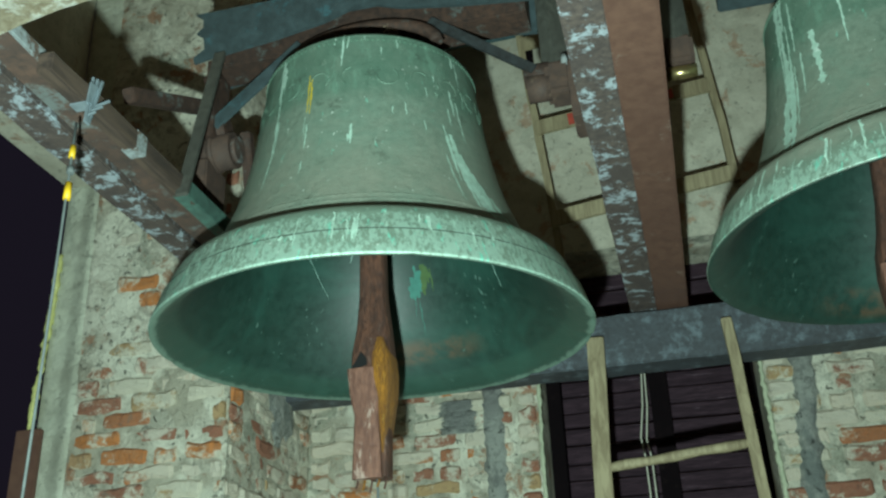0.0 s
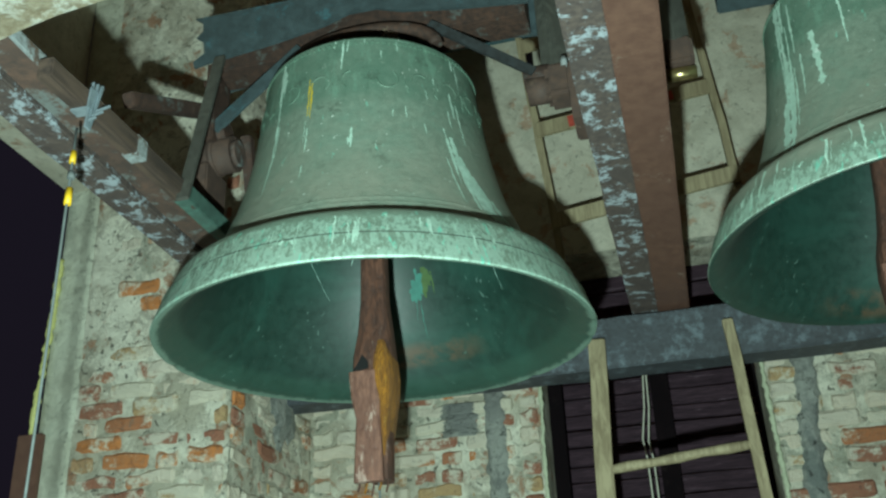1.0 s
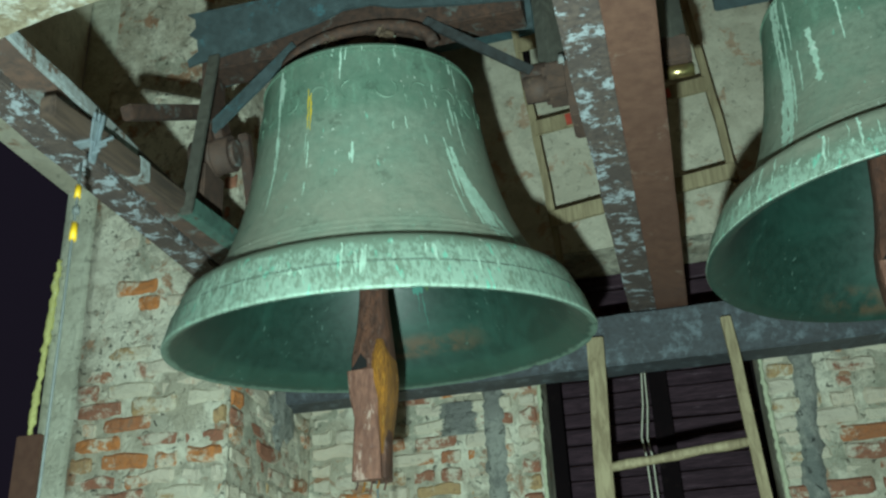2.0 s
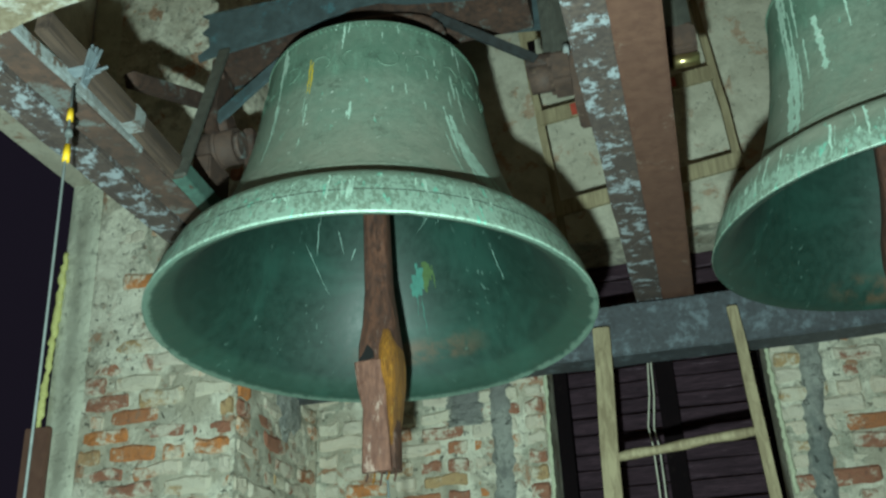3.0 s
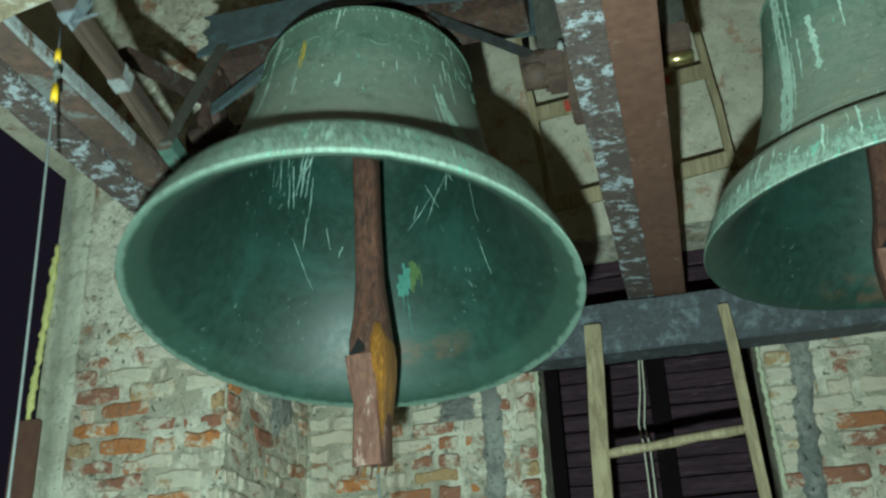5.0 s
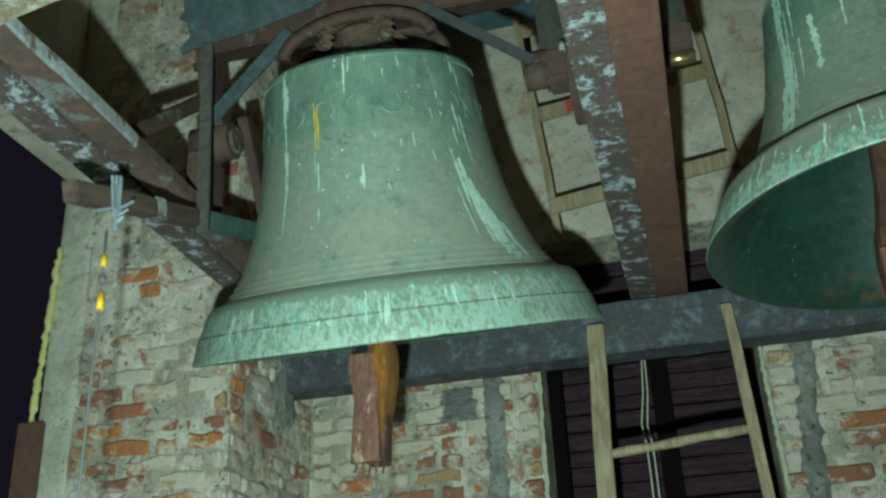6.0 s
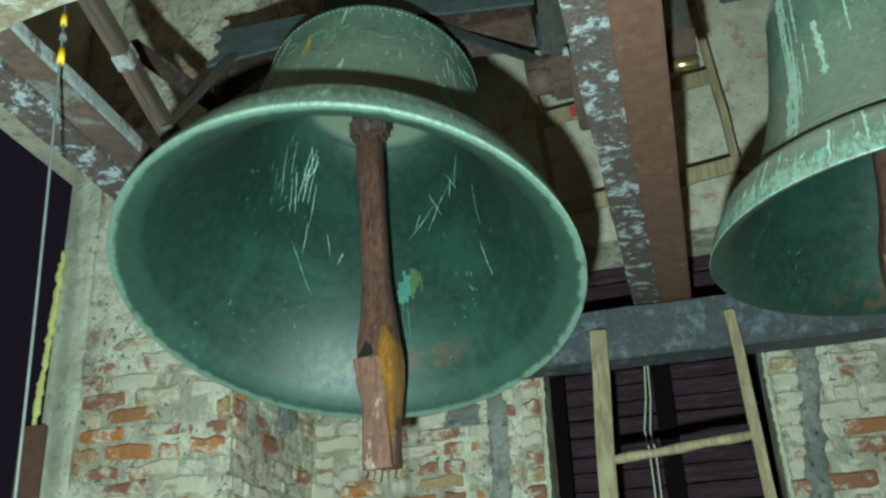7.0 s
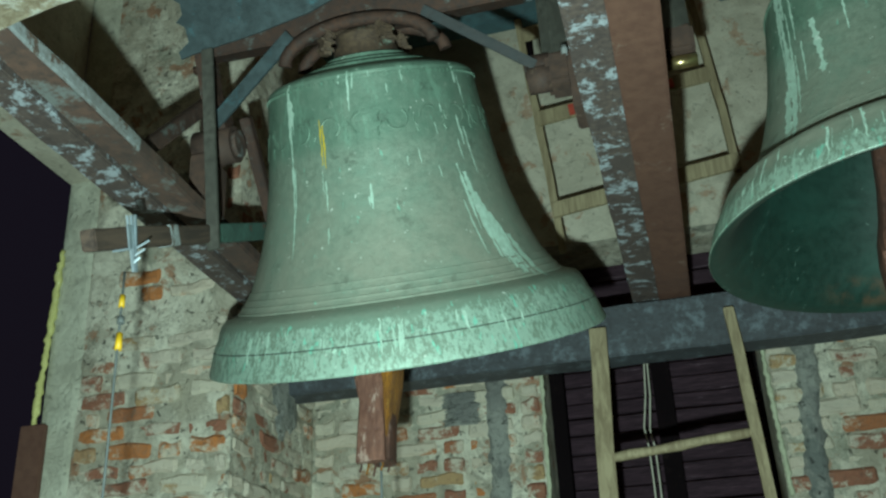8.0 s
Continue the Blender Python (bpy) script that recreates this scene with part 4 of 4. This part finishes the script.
RUNS2 = [(202, 0.10, 206, -0.20, 0.022), (206, -0.05, 214, -0.52, 0.014), (209, -0.20, 222, -0.70, 0.022), (213, -0.25, 221, -0.66, 0.012), (227, -0.20, 231, -0.40, 0.022), (231, -0.40, 231, -0.44, 0.03), (242, -0.05, 244, -0.32, 0.008), (206, 0.06, 208, -0.02, 0.02), (204, -0.10, 211, -0.40, 0.007), (211, -0.10, 216, -0.42, 0.006), (214, -0.02, 217, -0.24, 0.008), (216, -0.30, 221, -0.56, 0.007), (207, 0.0, 209.5, -0.12, 0.012), (211, -0.42, 219, -0.69, 0.030), (220, -0.26, 223, -0.44, 0.006)]
LIPS2 = [(a, -0.722 - rr.random() * 0.10, a + rr.uniform(-0.8, 0.8), -0.79 - rr.random() * 0.085, rr.choice((0.002, 0.003, 0.005, 0.009))) for a in [172 + 1.9 * i + rr.uniform(-4, 4) for i in range(60)]]
runs_on(STILL, 0.906, OUTER, 0.0012, RUNS2 + LIPS2, "dried_run", MINT, "pale mint dried runs", 7)


# ---- doorway, planks, foam and cables ----
def doorway():
    door = empty("door_1", (-0.1, 4.95, 0))
    tagged(door, "doorway closed with dark weathered horizontal boards", "door", kind="structure")
    rnd = random.Random(21)
    z = 1.6
    while z < 3.22:
        h = rnd.uniform(0.075, 0.10)
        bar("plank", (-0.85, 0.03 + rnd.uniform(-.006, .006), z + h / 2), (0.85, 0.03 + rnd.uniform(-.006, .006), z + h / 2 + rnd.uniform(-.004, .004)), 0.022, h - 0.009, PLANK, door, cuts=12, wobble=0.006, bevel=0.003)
        z += h
    for zz in (3.52, 3.61, 3.70, 3.79, 3.88):
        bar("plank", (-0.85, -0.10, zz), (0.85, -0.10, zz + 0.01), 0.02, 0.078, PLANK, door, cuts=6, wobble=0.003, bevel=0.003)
    # middle post; the two outer bars stand in for the reveal's shade
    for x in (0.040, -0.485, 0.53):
        bar("post", (x, -0.07, 1.2), (x, -0.07, 3.26), 0.090, 0.08, DARKWOOD, door, "near-black post and door reveal shade", side=(0, 1, 0))


doorway()


def foam_strip(pts, width, label, material):
    """A lumpy bead of mounting foam along an edge."""
    rnd = random.Random(len(pts) + int(abs(pts[0][0]) * 100))
    a, b = Vector(pts[0]), Vector(pts[1])
    n = 46
    line = [a.lerp(b, i / n) + Vector((rnd.uniform(-.004, .004), rnd.uniform(-.003, .003), 0)) for i in range(n + 1)]
    ob = tube("foam_bead", line, [width * rnd.uniform(0.55, 1.15) for _ in line], material, None, "", 8)
    return tagged(ob, label, "foam")


foam_strip([(-0.598, 4.487, 3.02), (-0.612, 4.487, 2.25)], 0.011, "pale mounting foam along the door edge", PALEFOAM)
foam_strip([(0.398, 4.487, 3.06), (0.415, 4.487, 2.35)], 0.013, "pale mounting foam along the door edge", PALEFOAM)
foam_strip([(-2.597, 3.585, 3.56), (-2.634, 3.585, 2.74)], 0.017, "lumpy yellow mounting foam along the window jamb", FOAM)
tagged(bar("window_board", (-2.618, 3.57, 2.752), (-2.618, 3.57, 1.2), 0.115, 0.03, BROWN, side=(0, 1, 0), cuts=8, wobble=0.002), "red-brown wooden board at the window jamb", "board")
CABLE_A = ((-0.124, 3.35), (-0.126, 3.08), (-0.141, 2.90), (-0.166, 2.75), (-0.156, 2.66), (-0.154, 2.5), (-0.158, 2.2))
CABLE_B = ((-0.110, 3.35), (-0.113, 3.08), (-0.120, 2.90), (-0.141, 2.74), (-0.128, 2.65), (-0.128, 2.5), (-0.132, 2.2))
for n, line in enumerate((CABLE_A, CABLE_B)):
    tagged(tube("cable", [(x, 4.68 + 0.01 * n, z) for x, z in line], 0.0042, CABLE), "thin white cable hanging in the doorway", "cable", "doorway cables")


def fillet(x0, x1, z0, z1, label, seed, lean=0.0):
    """A raised vertical strip of grey cement on the back wall."""
    rnd = random.Random(seed)
    bm = bmesh.new()
    n = 60
    cols = 5
    net = []
    for i in range(n + 1):
        z = z0 + (z1 - z0) * i / n
        l, r = x0 + lean * (z1 - z) + rnd.uniform(-.012, .012), x1 + lean * (z1 - z) + rnd.uniform(-.012, .012)
        net.append([bm.verts.new((l + (r - l) * c / cols, Y_BACK + 0.01 - (0.0 if c in (0, cols) else 0.030 + rnd.uniform(0, .012)), z)) for c in range(cols + 1)])
    for a, b in zip(net, net[1:]):
        for c in range(cols):
            bm.faces.new((a[c], a[c + 1], b[c + 1], b[c])).smooth = True
    return tagged(part("cement_strip", bm, CEMENT), label, "cement", kind="structure")


CEMENT = plaster("grey cement", (0.36, 0.37, 0.33), (0.22, 0.225, 0.21))
fillet(-0.885, -0.765, 1.5, 3.0, "rough grey cement strip on the brick wall", 1)
fillet(0.535, 0.640, 1.5, 3.1, "rough grey cement strip on the brick wall", 2, -0.075)
fillet(-1.09, -0.89, 2.80, 2.96, "grey cement smear under the cross beam", 3)


def smear():
    """A lump of cement that seals the cross beam's end in the wall."""
    bm = bmesh.new()
    bmesh.ops.create_icosphere(bm, subdivisions=4, radius=1.0)
    for v in bm.verts:
        n = noise.fractal(v.co * 1.8, 0.9, 2.0, 4)
        v.co = Vector((v.co.x * 0.035, v.co.y * 0.12 * (1 + 0.4 * n), v.co.z * 0.17 * (1 + 0.5 * n)))
    ob = part("cement_lump", bm, CEMENT)
    ob.location = (-1.735, 4.13, 2.93)
    return tagged(ob, "grey cement lump round the cross beam's end", "cement", kind="structure")


smear()


# ---- high up behind the bells ----
frame_beam("upper_channel", (-1.6, 4.20, 4.84), (-0.30, 4.30, 4.98), TEALBLUE, "blue-green painted board high on the wall", "board")
frame_beam("upper_channel", (-1.6, 4.16, 5.00), (-0.30, 4.30, 5.06), RUST, "rusty flat rail high on the wall", "rail")
frame_beam("upper_channel", (-1.6, 4.20, 5.08), (-0.30, 4.30, 5.30), TEALBLUE, "blue-green painted board high on the wall", "board")
tagged(bar("upper_post", (-0.50, 4.36, 4.62), (-0.50, 4.36, 5.6), 0.05, 0.05, DARKWOOD), "dark thin post behind the bearing", "post")


# ---- rope ----
def rope():
    ob = empty("rope")
    tagged(ob, "grey bell rope with yellow tape hanging from the lever", "rope")
    cord = tube("cord", [(0.012 * math.sin(i * 0.16) , 0, -0.115 * i) for i in range(20)], 0.0036, ROPE, ob, "grey cord", 8)
    tube("tape", [(0.002, 0, -0.075), (0.002, 0, -0.110)], 0.0085, YELLOW, ob, "yellow tape", 10)
    tube("tape", [(0.006, 0, -0.190), (0.006, 0, -0.238)], 0.0095, YELLOW, ob, "yellow tape", 10)
    tube("knot", [(0.004, 0, -0.140), (0.005, 0, -0.160)], 0.010, ROPE, ob, "", 8)
    return ob


ROPE_THING = rope()


# ---- motion ----
SWING = [(0.0, -1.3), (1.0, -1.4), (1.1, -1.9), (1.2, -2.5), (1.3, -4.1), (1.4, -6.8), (1.5, -9.0), (1.6, -10.2), (1.7, -10.8), (1.8, -10.3), (1.9, -8.8), (2.0, -6.5), (2.1, -3.6),
         (2.2, -0.6), (2.3, 2.3), (2.4, 4.8), (2.5, 6.7), (2.6, 7.6), (2.7, 7.5), (2.8, 6.7), (2.9, 5.3), (3.0, 3.9), (3.1, 1.8), (3.2, -0.8), (3.3, -4.2), (3.4, -8.2), (3.5, -12.2), (3.6, -15.4),
         (3.7, -16.7), (3.8, -16.2), (3.9, -14.6), (4.0, -12.4), (4.1, -8.9), (4.2, -4.3), (4.3, 0.1), (4.4, 4.5), (4.5, 8.4), (4.6, 11.8), (4.7, 14.4), (4.8, 15.4), (4.9, 14.5), (5.0, 11.5), (5.1, 7.0),
         (5.2, 1.5), (5.3, -5.0), (5.4, -11.5), (5.5, -17.5), (5.6, -21.6), (5.7, -23.6), (5.8, -23.5), (5.9, -21.8), (6.0, -19.4), (6.1, -15.8), (6.2, -10.6), (6.3, -4.5), (6.4, 1.8), (6.5, 7.6), (6.6, 12.6),
         (6.7, 16.6), (6.8, 19.2), (6.9, 19.4), (7.0, 18.1), (7.1, 14.4), (7.2, 9.2), (7.3, 2.8), (7.4, -3.2), (7.5, -9.2), (7.6, -15.8), (7.7, -21.4), (7.8, -25.0), (7.9, -26.5), (8.0, -26.0)]
TIP = Vector((-0.545, -0.898, -0.495))


def motions():
    walk(BELL, [(t, pose(*PIVOT, -a, 0, 0)) for t, a in SWING])
    rows = []
    for t, a in SWING:
        tip = PIVOT + Matrix.Rotation(radians(-a), 3, "X") @ TIP
        low = Vector((-1.418 + 0.0033 * max(0, a), tip.y - 0.05, 2.08))
        d = (low - tip).normalized()
        rows.append((t, Matrix.Translation(tip) @ Vector((0, 0, -1)).rotation_difference(d).to_matrix().to_4x4()))
    walk(ROPE_THING, rows)
    sway = [(0, 0), (1.2, 0), (2.2, -0.004), (3.0, 0.005), (3.5, -0.009), (4.0, -0.011), (4.5, 0.010), (5.2, 0.004), (6.0, -0.010), (6.5, 0.016), (7.0, 0.020), (7.5, -0.016), (8.0, -0.001)]
    rows = []
    for t, a in SWING:
        pin = PIVOT + Matrix.Rotation(radians(-a), 3, "X") @ Vector((0, 0, -0.20))
        (t0, s0), (t1, s1) = next(((p, q) for p, q in zip(sway, sway[1:]) if p[0] <= t <= q[0]))
        u = (t - t0) / (t1 - t0)
        foot = Vector((-0.895 + s0 + (s1 - s0) * (3 * u * u - 2 * u ** 3), 2.859, 2.25))
        rows.append((t, Matrix.Translation(pin) @ Vector((0, 0, -1)).rotation_difference((foot - pin).normalized()).to_matrix().to_4x4()))
    walk(CLAPPER, rows)


# ---- bricks, laid last ----
def lay_all():
    rnd = random.Random(77)
    lay_bricks(PIER, X_IN, X_RET, 2.30, 4.05, Y_PIER, "x", rnd, lambda a, z: 0.92 if z < 3.0 else 0.35)
    lay_bricks(PIER, Y_PIER, Y_BACK, 2.30, 3.75, X_RET, "y", rnd)
    lay_bricks(BACK, X_RET, DOOR_L, 2.25, 3.35, Y_BACK, "x", rnd)
    lay_bricks(BACK, DOOR_R, 1.75, 2.25, 3.35, Y_BACK, "x", rnd)


lay_all()
motions()
